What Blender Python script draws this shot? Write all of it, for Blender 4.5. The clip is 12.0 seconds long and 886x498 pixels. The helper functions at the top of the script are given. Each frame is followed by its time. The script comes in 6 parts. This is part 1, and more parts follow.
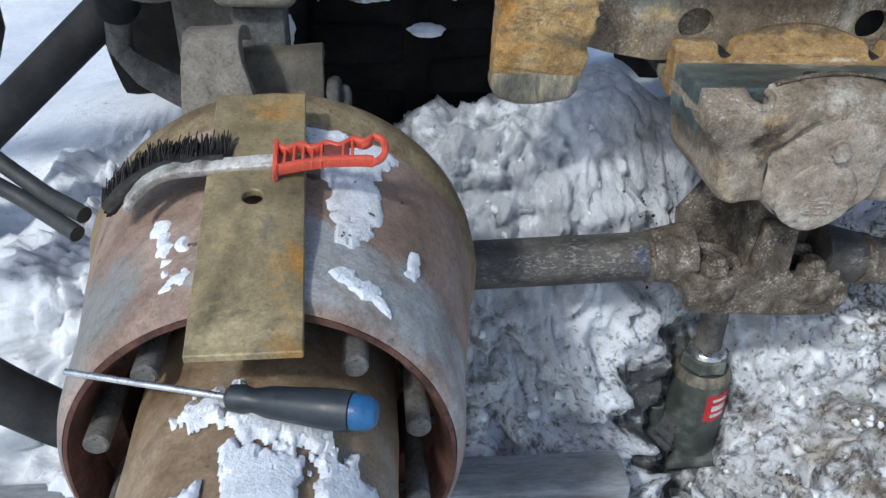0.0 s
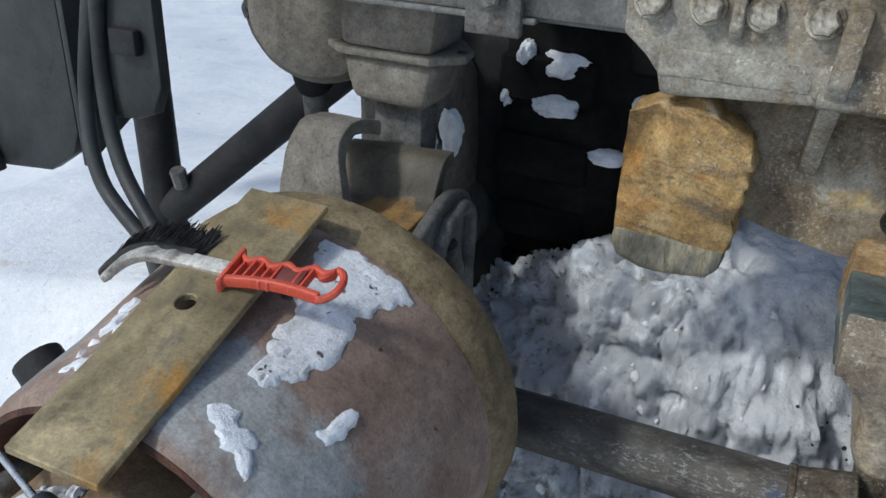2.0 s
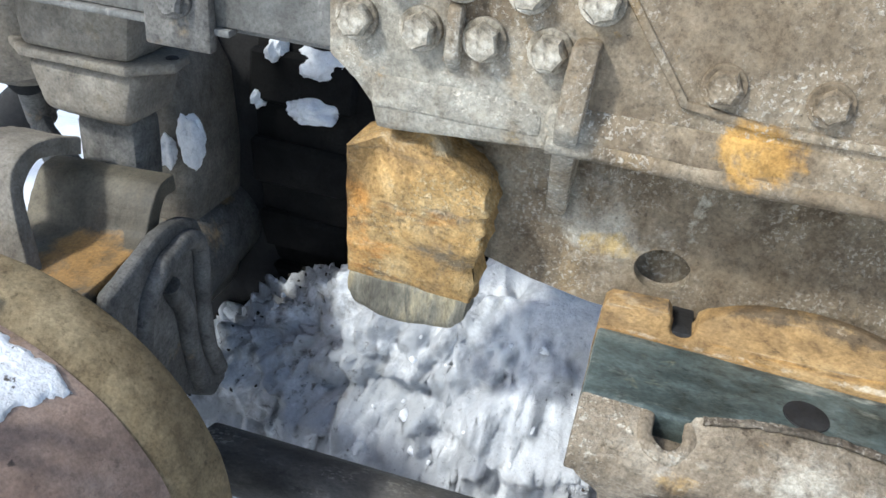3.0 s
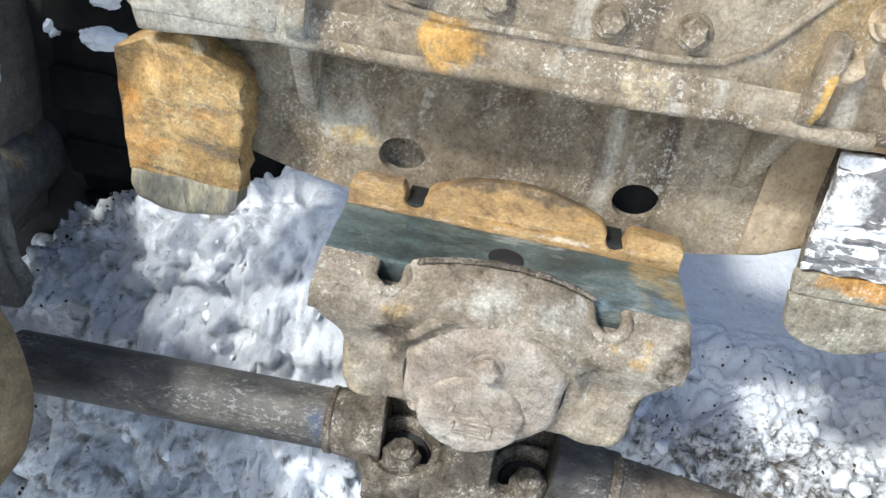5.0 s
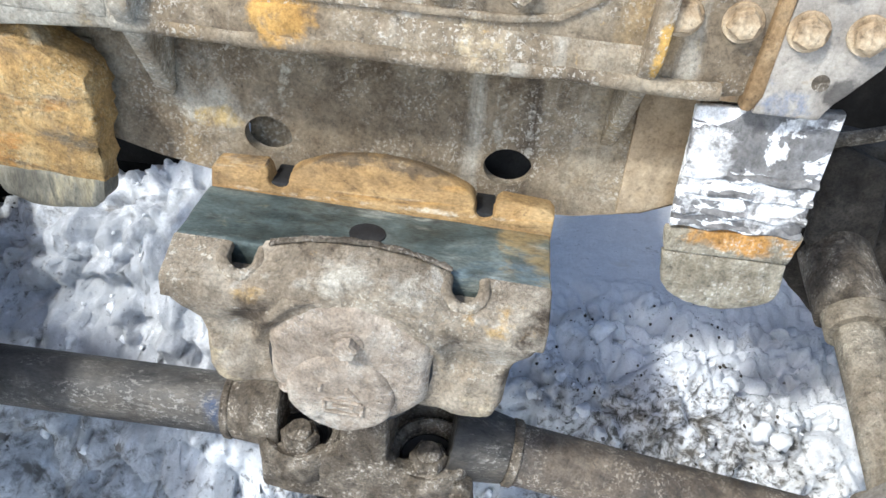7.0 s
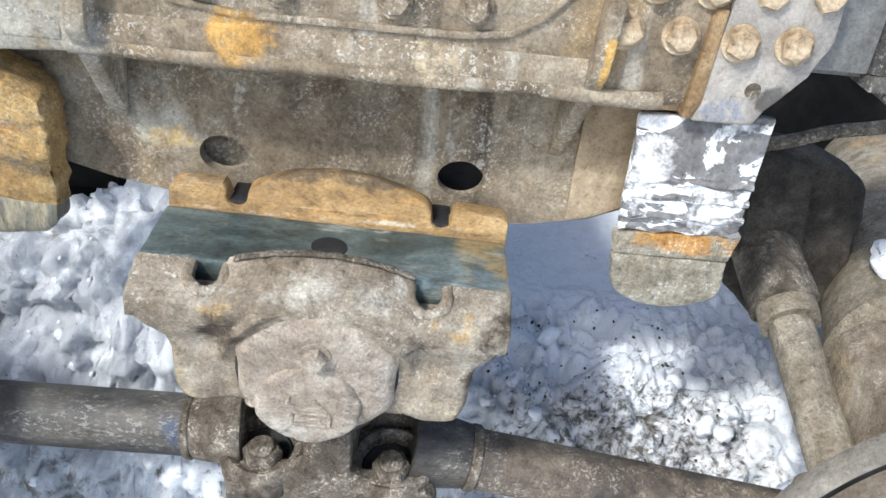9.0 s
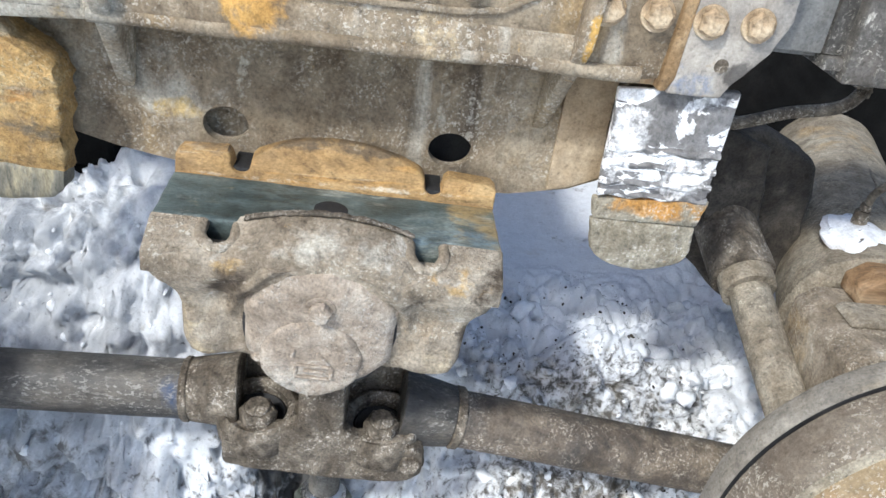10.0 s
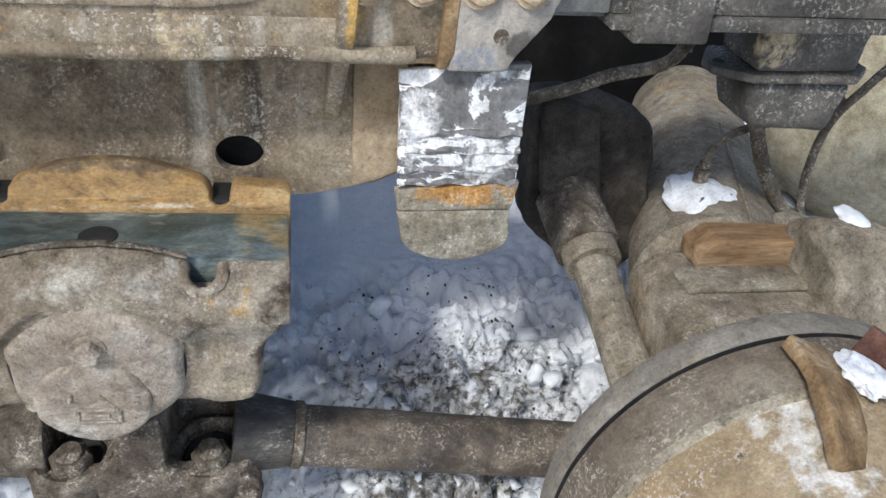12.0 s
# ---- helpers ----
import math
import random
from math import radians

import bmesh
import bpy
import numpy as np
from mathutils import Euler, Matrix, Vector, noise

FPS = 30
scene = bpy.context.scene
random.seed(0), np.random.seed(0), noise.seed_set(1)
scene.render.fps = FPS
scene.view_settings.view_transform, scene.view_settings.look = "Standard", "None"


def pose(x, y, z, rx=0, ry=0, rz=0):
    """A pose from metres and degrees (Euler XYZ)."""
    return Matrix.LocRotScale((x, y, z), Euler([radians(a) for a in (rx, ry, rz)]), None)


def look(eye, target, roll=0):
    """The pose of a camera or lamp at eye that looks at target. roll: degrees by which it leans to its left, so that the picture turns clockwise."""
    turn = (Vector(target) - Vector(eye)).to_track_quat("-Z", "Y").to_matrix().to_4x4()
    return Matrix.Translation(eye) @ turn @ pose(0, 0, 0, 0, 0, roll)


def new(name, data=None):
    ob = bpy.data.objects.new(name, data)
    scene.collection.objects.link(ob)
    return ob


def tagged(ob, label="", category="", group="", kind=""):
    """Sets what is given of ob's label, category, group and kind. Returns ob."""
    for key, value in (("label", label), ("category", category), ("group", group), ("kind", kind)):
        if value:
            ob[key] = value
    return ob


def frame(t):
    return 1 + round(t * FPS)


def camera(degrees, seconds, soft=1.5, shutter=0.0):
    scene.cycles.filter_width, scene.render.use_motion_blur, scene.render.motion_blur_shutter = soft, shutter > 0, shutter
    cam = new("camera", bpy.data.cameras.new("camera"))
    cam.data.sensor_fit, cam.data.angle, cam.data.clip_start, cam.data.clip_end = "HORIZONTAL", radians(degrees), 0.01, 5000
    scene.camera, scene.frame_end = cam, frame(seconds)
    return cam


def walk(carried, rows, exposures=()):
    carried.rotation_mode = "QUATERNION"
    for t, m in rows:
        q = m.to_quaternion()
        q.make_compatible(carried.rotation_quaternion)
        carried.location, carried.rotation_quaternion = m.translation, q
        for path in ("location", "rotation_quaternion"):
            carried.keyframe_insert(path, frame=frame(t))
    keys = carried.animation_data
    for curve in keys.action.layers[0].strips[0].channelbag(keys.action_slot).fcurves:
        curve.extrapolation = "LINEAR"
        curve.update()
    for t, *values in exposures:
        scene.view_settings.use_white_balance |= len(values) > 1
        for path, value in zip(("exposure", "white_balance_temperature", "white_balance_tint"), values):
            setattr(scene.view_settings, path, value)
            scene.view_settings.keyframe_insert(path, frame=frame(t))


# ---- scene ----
cam = camera(56.1, 12.0)

# light
SUN_UP, SUN_ROUND, SUN, SKY = 45.0, 219.0, 2.4, 0.17
EXPOSURES = [(0.0, -0.15, 5900, 6), (0.5, 0.3, 5900, 6), (1.0, 0.5, 6000, 6), (1.5, -0.15, 6050, 5), (2.0, -0.38, 6050, 5), (2.5, 0.0, 6000, 5), (3.0, 0.6, 6100, 5), (3.5, 0.7, 6200, 5), (6.0, 0.70, 6100, 6), (9.5, 0.64, 6100, 7), (10.5, 0.55, 6150, 7), (11.0, 0.45, 6200, 8), (11.5, 0.2, 6200, 8), (12.0, 0.1, 6200, 8)]
# end light
PATH = [
    (0, (-0.042, 0.177, 1.204), (0.124, 1.868, 0.149), 1.0),
    (0.2, (0.004, 0.213, 1.217), (0.233, 1.900, 0.170), 4.3),
    (0.5, (0.082, 0.255, 1.235), (0.302, 1.954, 0.203), 3.7),
    (0.7, (0.144, 0.255, 1.224), (0.230, 2.017, 0.282), 2.8),
    (1, (0.232, 0.282, 1.229), (0.074, 2.066, 0.339), 3.4),
    (1.2, (0.266, 0.306, 1.232), (-0.137, 2.048, 0.334), 3.6),
    (1.5, (0.284, 0.331, 1.227), (-0.42, 1.991, 0.362), 2.9),
    (2, (0.297, 0.387, 1.222), (-0.419, 2.009, 0.297), 2.2),
    (2.5, (0.282, 0.513, 1.238), (-0.247, 2.223, 0.347), 6.8),
    (3, (0.379, 0.604, 1.251), (-0.029, 2.281, 0.24), 6.1),
    (3.5, (0.508, 0.627, 1.277), (0.181, 2.309, 0.246), 5.4),
    (5.5, (0.537, 0.436, 1.244), (0.484, 2.162, 0.234), 9.3),
    (6, (0.594, 0.438, 1.254), (0.511, 2.166, 0.251), 7.4),
    (6.5, (0.641, 0.477, 1.25), (0.463, 2.152, 0.173), 4.1),
    (7, (0.663, 0.497, 1.259), (0.574, 2.179, 0.181), 5.5),
    (9, (0.633, 0.469, 1.262), (0.71, 2.184, 0.237), 6.3),
    (9.5, (0.602, 0.435, 1.254), (0.736, 2.145, 0.225), 7.2),
    (10, (0.585, 0.394, 1.249), (0.784, 2.114, 0.248), 8.3),
    (10.5, (0.583, 0.371, 1.24), (0.865, 2.078, 0.237), 7.8),
    (11, (0.602, 0.36, 1.236), (1.003, 2.048, 0.241), 7.0),
    (11.5, (0.665, 0.383, 1.249), (1.104, 2.06, 0.253), 5.5),
    (12, (0.744, 0.452, 1.25), (1.081, 2.132, 0.218), 4.4),
]
walk(cam, [(t, look(eye, target, roll)) for t, eye, target, roll in PATH], EXPOSURES)

# ---- world and sun ----
world = bpy.data.worlds.new("winter_sky")
scene.world = world
world.use_nodes = True
wn = world.node_tree.nodes
sky = wn.new("ShaderNodeTexSky")
sky.sky_type, sky.sun_disc = "NISHITA", False
sky.sun_elevation, sky.sun_rotation = radians(SUN_UP), radians(SUN_ROUND)
sky.air_density, sky.dust_density = 1.0, 2.0
world.node_tree.links.new(sky.outputs[0], wn["Background"].inputs[0])
wn["Background"].inputs[1].default_value = SKY
lamp = bpy.data.lights.new("sun", "SUN")
lamp.energy, lamp.angle, lamp.color = SUN, radians(5), (1.0, 0.965, 0.91)
sun = new("sun", lamp)
a, e = radians(SUN_ROUND), radians(SUN_UP)
sun.matrix_world = look((0, 0, 6), (-math.sin(a) * math.cos(e), -math.cos(a) * math.cos(e), 6 - math.sin(e)))


# ---- materials ----
def ramp(nt, fac, stops, const=False):
    n = nt.nodes.new("ShaderNodeValToRGB")
    el = n.color_ramp.elements
    while len(el) < len(stops):
        el.new(0.5)
    for q, (p, c) in zip(el, stops):
        q.position = p
        q.color = (*c, 1) if isinstance(c, tuple) else (c, c, c, 1)
    nt.links.new(fac, n.inputs[0])
    return n.outputs[0]


def noise_tex(nt, vec, scale, detail=6, rough=0.6, distort=0.0):
    n = nt.nodes.new("ShaderNodeTexNoise")
    for k, v in (("Scale", scale), ("Detail", detail), ("Roughness", rough), ("Distortion", distort)):
        n.inputs[k].default_value = v
    nt.links.new(vec, n.inputs["Vector"])
    return n.outputs["Fac"]


def mixed(nt, fac, a, b, mode="MIX"):
    n = nt.nodes.new("ShaderNodeMix")
    n.data_type, n.blend_type = "RGBA", mode
    for sock, v in ((n.inputs[0], fac), (n.inputs[6], a), (n.inputs[7], b)):
        if isinstance(v, (int, float)):
            sock.default_value = v if sock.type == "VALUE" else (v, v, v, 1)
        elif isinstance(v, tuple):
            sock.default_value = (*v, 1)
        else:
            nt.links.new(v, sock)
    return n.outputs[2]


def worn(name, stops, scale=14, rough=0.8, metal=0.0, bump=0.35, grain=0.45, over=(), fine=300, stretch=(1, 1, 1), size=0.004, zones=(), specks=None, spec=None, blots=17):
    """A weathered surface. stops: colours along a broad noise; over: (colour, scale, low, high, stretch) overlays;
    zones: (colour, centre, radii, noise scale, gain) stains and painted shade of their own shape; specks: a colour for
    crusted specks."""
    m = bpy.data.materials.new(name)
    m.use_nodes = True
    nt = m.node_tree
    bs = nt.nodes["Principled BSDF"]
    tc = nt.nodes.new("ShaderNodeTexCoord")

    def vec(st):
        mp = nt.nodes.new("ShaderNodeMapping")
        mp.inputs["Scale"].default_value = st
        nt.links.new(tc.outputs["Object"], mp.inputs[0])
        return mp.outputs[0]

    v = vec(stretch)
    broad = noise_tex(nt, v, scale, 8, 0.65, 0.3)
    k = len(stops) - 1
    col = ramp(nt, broad, [(0.32 + 0.36 * i / max(k, 1), c) for i, c in enumerate(stops)])
    for c, sc, lo, hi, st in over:
        f = ramp(nt, noise_tex(nt, vec(st), sc, 7, 0.62, 0.4), [(lo, 0.0), (hi, 1.0)])
        col = mixed(nt, f, col, c)
    for c, mid_at, radii, nsc, gain in zones:
        gp = nt.nodes.new("ShaderNodeNewGeometry")
        sub = nt.nodes.new("ShaderNodeVectorMath")
        sub.operation = "SUBTRACT"
        sub.inputs[1].default_value = mid_at
        nt.links.new(gp.outputs["Position"], sub.inputs[0])
        div = nt.nodes.new("ShaderNodeVectorMath")
        div.operation = "DIVIDE"
        div.inputs[1].default_value = radii
        nt.links.new(sub.outputs[0], div.inputs[0])
        ln = nt.nodes.new("ShaderNodeVectorMath")
        ln.operation = "LENGTH"
        nt.links.new(div.outputs[0], ln.inputs[0])
        ma = nt.nodes.new("ShaderNodeMath")
        ma.operation = "MULTIPLY_ADD"
        nt.links.new(noise_tex(nt, gp.outputs["Position"], nsc, 8, 0.68, 0.3), ma.inputs[0])
        ma.inputs[1].default_value = 1.0
        nt.links.new(ramp(nt, ln.outputs["Value"], [(0.0, gain), (0.55, gain * 0.8), (1.0, 0.0)]), ma.inputs[2])
        col = mixed(nt, ramp(nt, ma.outputs[0], [(0.66, 0.0), (0.80, 0.9)]), col, c)
    crust = None
    if specks:
        f = ramp(nt, noise_tex(nt, v, fine * 0.75, 3, 0.75), [(0.550, 0.0), (0.580, 1.0)])
        g = ramp(nt, noise_tex(nt, v, scale * 1.6, 4, 0.6), [(0.45, 0.0), (0.61, 0.7)])
        both = nt.nodes.new("ShaderNodeMath")
        both.operation = "MULTIPLY"
        nt.links.new(f, both.inputs[0])
        nt.links.new(g, both.inputs[1])
        col = mixed(nt, both.outputs[0], col, specks)
        crust = both.outputs[0]
    fn = noise_tex(nt, v, fine, 4, 0.7)
    mid = noise_tex(nt, v, fine * 0.2, 6, 0.68)
    col = mixed(nt, grain, col, ramp(nt, fn, [(0.36, 0.45), (0.5, 1.0), (0.66, 1.5)]), "MULTIPLY")
    col = mixed(nt, grain, col, ramp(nt, mid, [(0.36, 0.42), (0.5, 1.0), (0.66, 1.5)]), "MULTIPLY")
    pits = ramp(nt, noise_tex(nt, v, fine * 0.42, 5, 0.75), [(0.35, 0.42), (0.42, 1.06)])
    col = mixed(nt, min(grain * 1.4, 0.8), col, pits, "MULTIPLY")
    blot = noise_tex(nt, vec(tuple(q * r for q, r in zip(stretch, (1.25, 1.25, 0.8)))), blots, 10, 0.78, 0.35)
    col = mixed(nt, min(grain * 1.7, 1.0), col, ramp(nt, blot, [(0.34, (0.42, 0.37, 0.32)), (0.44, (0.86, 0.83, 0.79)), (0.54, (1.04, 1.04, 1.04)), (0.62, (1.22, 1.23, 1.24)), (0.70, (1.6, 1.63, 1.66))]), "MULTIPLY")
    nt.links.new(col, bs.inputs["Base Color"])
    nt.links.new(ramp(nt, mid, [(0.3, max(rough - 0.18, 0.05)), (0.7, min(rough + 0.12, 1.0))]), bs.inputs["Roughness"])
    bs.inputs["Metallic"].default_value = metal
    bs.inputs["Specular IOR Level"].default_value = spec if spec is not None else (0.22 if rough > 0.72 else 0.45)
    hsum = mixed(nt, 0.35, mixed(nt, 0.55, fn, mid), blot)
    if crust:
        hsum = mixed(nt, 0.35, hsum, crust, "ADD")
    b = nt.nodes.new("ShaderNodeBump")
    b.inputs["Strength"].default_value, b.inputs["Distance"].default_value = min(bump * 1.6, 1.0), size
    nt.links.new(hsum, b.inputs["Height"])
    nt.links.new(b.outputs[0], bs.inputs["Normal"])
    return m


U = (1, 1, 1)
DOWN = (1, 1, 0.22)
M_CAST = worn("dusty_cast_iron", [(0.120, 0.091, 0.060), (0.208, 0.166, 0.115), (0.315, 0.266, 0.195)], 7, 0.85, 0.0, 0.45, 0.42,
              [((0.34, 0.235, 0.11), 5, 0.58, 0.72, DOWN), ((0.44, 0.41, 0.345), 9, 0.60, 0.76, (1.8, 1.8, 0.25)), ((0.065, 0.050, 0.036), 7, 0.60, 0.72, (1.5, 1.5, 0.2))], specks=(0.50, 0.46, 0.39),
              zones=[((0.32, 0.305, 0.26), (0.22, 1.24, 1.0), (0.18, 0.3, 0.2), 8, 0.26), ((0.088, 0.066, 0.043), (0.57, 1.30, 0.93), (0.15, 0.1, 0.10), 8, 0.24), ((0.37, 0.345, 0.29), (0.37, 1.30, 0.92), (0.10, 0.1, 0.10), 14, 0.22),
                     ((0.37, 0.28, 0.165), (0.80, 1.28, 0.90), (0.12, 0.2, 0.12), 9, 0.24), ((0.46, 0.43, 0.36), (0.667, 1.30, 0.925), (0.009, 0.05, 0.085), 70, 0.24), ((0.40, 0.37, 0.31), (0.70, 1.30, 0.90), (0.007, 0.05, 0.07), 70, 0.22),
                     ((0.42, 0.385, 0.31), (0.44, 1.30, 0.93), (0.014, 0.05, 0.07), 70, 0.20), ((0.40, 0.29, 0.13), (0.365, 1.30, 0.875), (0.045, 0.05, 0.02), 30, 0.26),
                     ((0.46, 0.27, 0.08), (0.465, 1.212, 1.022), (0.052, 0.05, 0.040), 26, 0.30), ((0.42, 0.34, 0.22), (0.643, 1.212, 1.016), (0.034, 0.05, 0.040), 55, 0.24),
                     ((0.50, 0.30, 0.08), (0.797, 1.20, 1.03), (0.012, 0.03, 0.04), 40, 0.36)])
M_RAIL = worn("grey_painted_rail", [(0.096, 0.096, 0.090), (0.152, 0.152, 0.144), (0.208, 0.204, 0.188)], 8, 0.7, 0.0, 0.25, 0.35,
              [((0.42, 0.40, 0.36), 26, 0.63, 0.75, (1.5, 1.5, 0.3)), ((0.07, 0.06, 0.05), 5, 0.6, 0.75, U)])
M_DARKRAIL = worn("dark_grey_rail", [(0.045, 0.043, 0.04), (0.085, 0.08, 0.072), (0.14, 0.125, 0.11)], 10, 0.75, 0.0, 0.3, 0.4,
                  [((0.45, 0.43, 0.38), 40, 0.64, 0.72, U)], specks=(0.44, 0.42, 0.37), zones=[((0.42, 0.345, 0.23), (1.262, 1.275, 0.995), (0.045, 0.03, 0.035), 60, 0.30)])
M_SADDLE = worn("muddy_cast_saddle", [(0.145, 0.116, 0.083), (0.270, 0.226, 0.170), (0.41, 0.365, 0.292)], 9, 0.88, 0.0, 0.7, 0.45,
                [((0.36, 0.25, 0.12), 7, 0.58, 0.72, U), ((0.065, 0.050, 0.036), 9, 0.61, 0.70, U), ((0.50, 0.47, 0.41), 24, 0.62, 0.74, U)], size=0.006, specks=(0.52, 0.48, 0.40),
                # dark brown zones lie in the hollows beside the cover
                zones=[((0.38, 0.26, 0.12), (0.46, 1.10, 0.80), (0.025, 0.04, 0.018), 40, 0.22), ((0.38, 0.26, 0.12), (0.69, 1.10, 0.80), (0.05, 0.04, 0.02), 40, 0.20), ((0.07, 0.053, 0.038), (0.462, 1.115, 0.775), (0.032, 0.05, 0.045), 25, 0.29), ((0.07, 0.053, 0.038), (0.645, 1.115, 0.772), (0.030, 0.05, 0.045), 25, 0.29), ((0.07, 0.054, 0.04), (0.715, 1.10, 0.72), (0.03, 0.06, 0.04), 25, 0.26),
                       ((0.42, 0.345, 0.22), (0.425, 1.09, 0.71), (0.045, 0.05, 0.08), 30, 0.20), ((0.44, 0.38, 0.28), (0.68, 1.09, 0.69), (0.03, 0.05, 0.05), 30, 0.26), ((0.44, 0.41, 0.345), (0.55, 1.10, 0.825), (0.10, 0.05, 0.022), 22, 0.28)])
M_COVER = worn("pale_pinkish_cover", [(0.19, 0.152, 0.115), (0.36, 0.303, 0.242), (0.53, 0.48, 0.40)], 12, 0.85, 0.0, 0.6, 0.42,
               [((0.21, 0.215, 0.20), 10, 0.56, 0.70, U), ((0.29, 0.175, 0.105), 11, 0.60, 0.72, U), ((0.08, 0.062, 0.05), 16, 0.66, 0.74, U)], size=0.006, specks=(0.54, 0.50, 0.44))
M_OCHRE = worn("ochre_rubbed_rust", [(0.185, 0.122, 0.062), (0.32, 0.205, 0.09), (0.425, 0.292, 0.142)], 12, 0.72, 0.0, 0.35, 0.4,
               [((0.48, 0.25, 0.06), 9, 0.56, 0.68, (0.3, 1, 5)), ((0.115, 0.08, 0.05), 13, 0.56, 0.68, (0.35, 1, 4)), ((0.48, 0.42, 0.31), 16, 0.60, 0.72, (0.25, 1, 8))], spec=0.2, stretch=(0.75, 1, 1.3),
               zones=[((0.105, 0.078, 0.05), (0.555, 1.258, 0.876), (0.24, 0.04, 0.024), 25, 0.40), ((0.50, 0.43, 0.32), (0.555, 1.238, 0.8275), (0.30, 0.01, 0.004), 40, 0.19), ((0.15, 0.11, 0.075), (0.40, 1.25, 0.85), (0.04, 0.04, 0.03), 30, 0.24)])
M_GREEN = worn("polished_blue_green_steel", [(0.042, 0.058, 0.056), (0.095, 0.122, 0.118), (0.20, 0.228, 0.205)], 16, 0.5, 0.25, 0.3, 0.45,
               [((0.05, 0.06, 0.06), 20, 0.58, 0.68, (0.4, 1, 1)), ((0.36, 0.38, 0.34), 26, 0.59, 0.70, (0.4, 1, 1)), ((0.12, 0.17, 0.20), 14, 0.56, 0.68, (0.6, 1, 1))], stretch=(0.6, 1, 1),
               zones=[((0.30, 0.225, 0.11), (0.715, 1.2, 0.82), (0.06, 0.1, 0.06), 18, 0.24), ((0.33, 0.29, 0.16), (0.42, 1.2, 0.82), (0.05, 0.05, 0.06), 18, 0.20)])
M_BLOCK = worn("flaking_orange_rust", [(0.25, 0.165, 0.08), (0.43, 0.275, 0.11), (0.53, 0.39, 0.20)], 11, 0.85, 0.0, 0.8, 0.45,
               [((0.165, 0.12, 0.075), 13, 0.55, 0.66, (0.5, 1, 3.6)), ((0.50, 0.22, 0.05), 10, 0.58, 0.70, (0.6, 1, 1.6)), ((0.54, 0.46, 0.32), 14, 0.60, 0.72, (0.5, 1, 2))], size=0.006, specks=(0.54, 0.44, 0.27),
               zones=[((0.48, 0.40, 0.27), (0.196, 1.25, 0.98), (0.09, 0.06, 0.03), 25, 0.30), ((0.17, 0.14, 0.10), (0.225, 1.23, 0.87), (0.05, 0.06, 0.07), 30, 0.22), ((0.50, 0.25, 0.07), (0.14, 1.23, 0.86), (0.02, 0.06, 0.09), 20, 0.26)])
M_BLOCKGREY = worn("grey_worn_steel_end", [(0.085, 0.08, 0.066), (0.18, 0.168, 0.13), (0.34, 0.29, 0.18)], 24, 0.6, 0.2, 0.4, 0.4, stretch=(1.5, 1, 0.5))
M_STONE = worn("dusty_sandy_steel", [(0.170, 0.151, 0.112), (0.260, 0.233, 0.178), (0.333, 0.306, 0.239)], 16, 0.9, 0.0, 0.4, 0.5,
               zones=[((0.45, 0.23, 0.06), (0.93, 1.23, 0.842), (0.09, 0.1, 0.024), 25, 0.36)], specks=(0.52, 0.50, 0.45))
M_PINK = worn("sandy_coated_plate", [(0.27, 0.195, 0.118), (0.375, 0.285, 0.182), (0.44, 0.36, 0.255)], 8, 0.85, 0.0, 0.3, 0.3,
              [((0.42, 0.22, 0.07), 7, 0.58, 0.74, DOWN), ((0.10, 0.07, 0.05), 45, 0.68, 0.72, U)])
M_WELD = worn("white_flaked_paint", [(0.12, 0.115, 0.115), (0.19, 0.185, 0.18), (0.24, 0.235, 0.23)], 22, 0.6, 0.0, 0.5, 0.4,
              [((0.82, 0.82, 0.82), 20, 0.515, 0.53, (0.8, 1, 1.2)), ((0.09, 0.085, 0.09), 40, 0.60, 0.63, (0.4, 1, 1.8))], size=0.006,
              zones=[((0.83, 0.83, 0.83), (0.862, 1.23, 0.915), (0.045, 0.1, 0.06), 30, 0.30), ((0.80, 0.80, 0.80), (0.93, 1.23, 0.885), (0.07, 0.1, 0.035), 30, 0.22), ((0.10, 0.095, 0.095), (0.925, 1.23, 0.972), (0.06, 0.1, 0.022), 30, 0.28)])
M_HEAT = worn("heat_blued_steel", [(0.20, 0.185, 0.165), (0.33, 0.30, 0.26), (0.44, 0.40, 0.34)], 10, 0.55, 0.2, 0.2, 0.3,
              [((0.38, 0.25, 0.12), 12, 0.62, 0.72, U)], zones=[((0.15, 0.19, 0.27), (0.925, 1.21, 0.992), (0.05, 0.03, 0.022), 22, 0.24), ((0.10, 0.09, 0.08), (0.96, 1.21, 1.01), (0.03, 0.03, 0.02), 30, 0.28)])
M_DRUM = worn("brown_rusted_drum", [(0.175, 0.115, 0.085), (0.27, 0.19, 0.147), (0.35, 0.27, 0.22)], 9, 0.72, 0.0, 0.3, 0.32,
              [((0.24, 0.155, 0.055), 8, 0.66, 0.76, U), ((0.07, 0.05, 0.04), 30, 0.66, 0.70, U)],
              zones=[((0.36, 0.375, 0.37), (-0.05, 0.80, 0.74), (0.30, 0.085, 0.5), 7, 0.34), ((0.22, 0.225, 0.22), (-0.33, 0.82, 0.72), (0.14, 0.12, 0.3), 7, 0.36)])
M_RIM = worn("olive_dusty_rim", [(0.12, 0.09, 0.05), (0.20, 0.155, 0.09), (0.27, 0.215, 0.13)], 12, 0.8, 0.0, 0.3, 0.4)
M_REDRUST = worn("dark_red_rust", [(0.03, 0.019, 0.015), (0.085, 0.04, 0.03), (0.14, 0.075, 0.055)], 14, 0.8, 0.0, 0.4, 0.4)
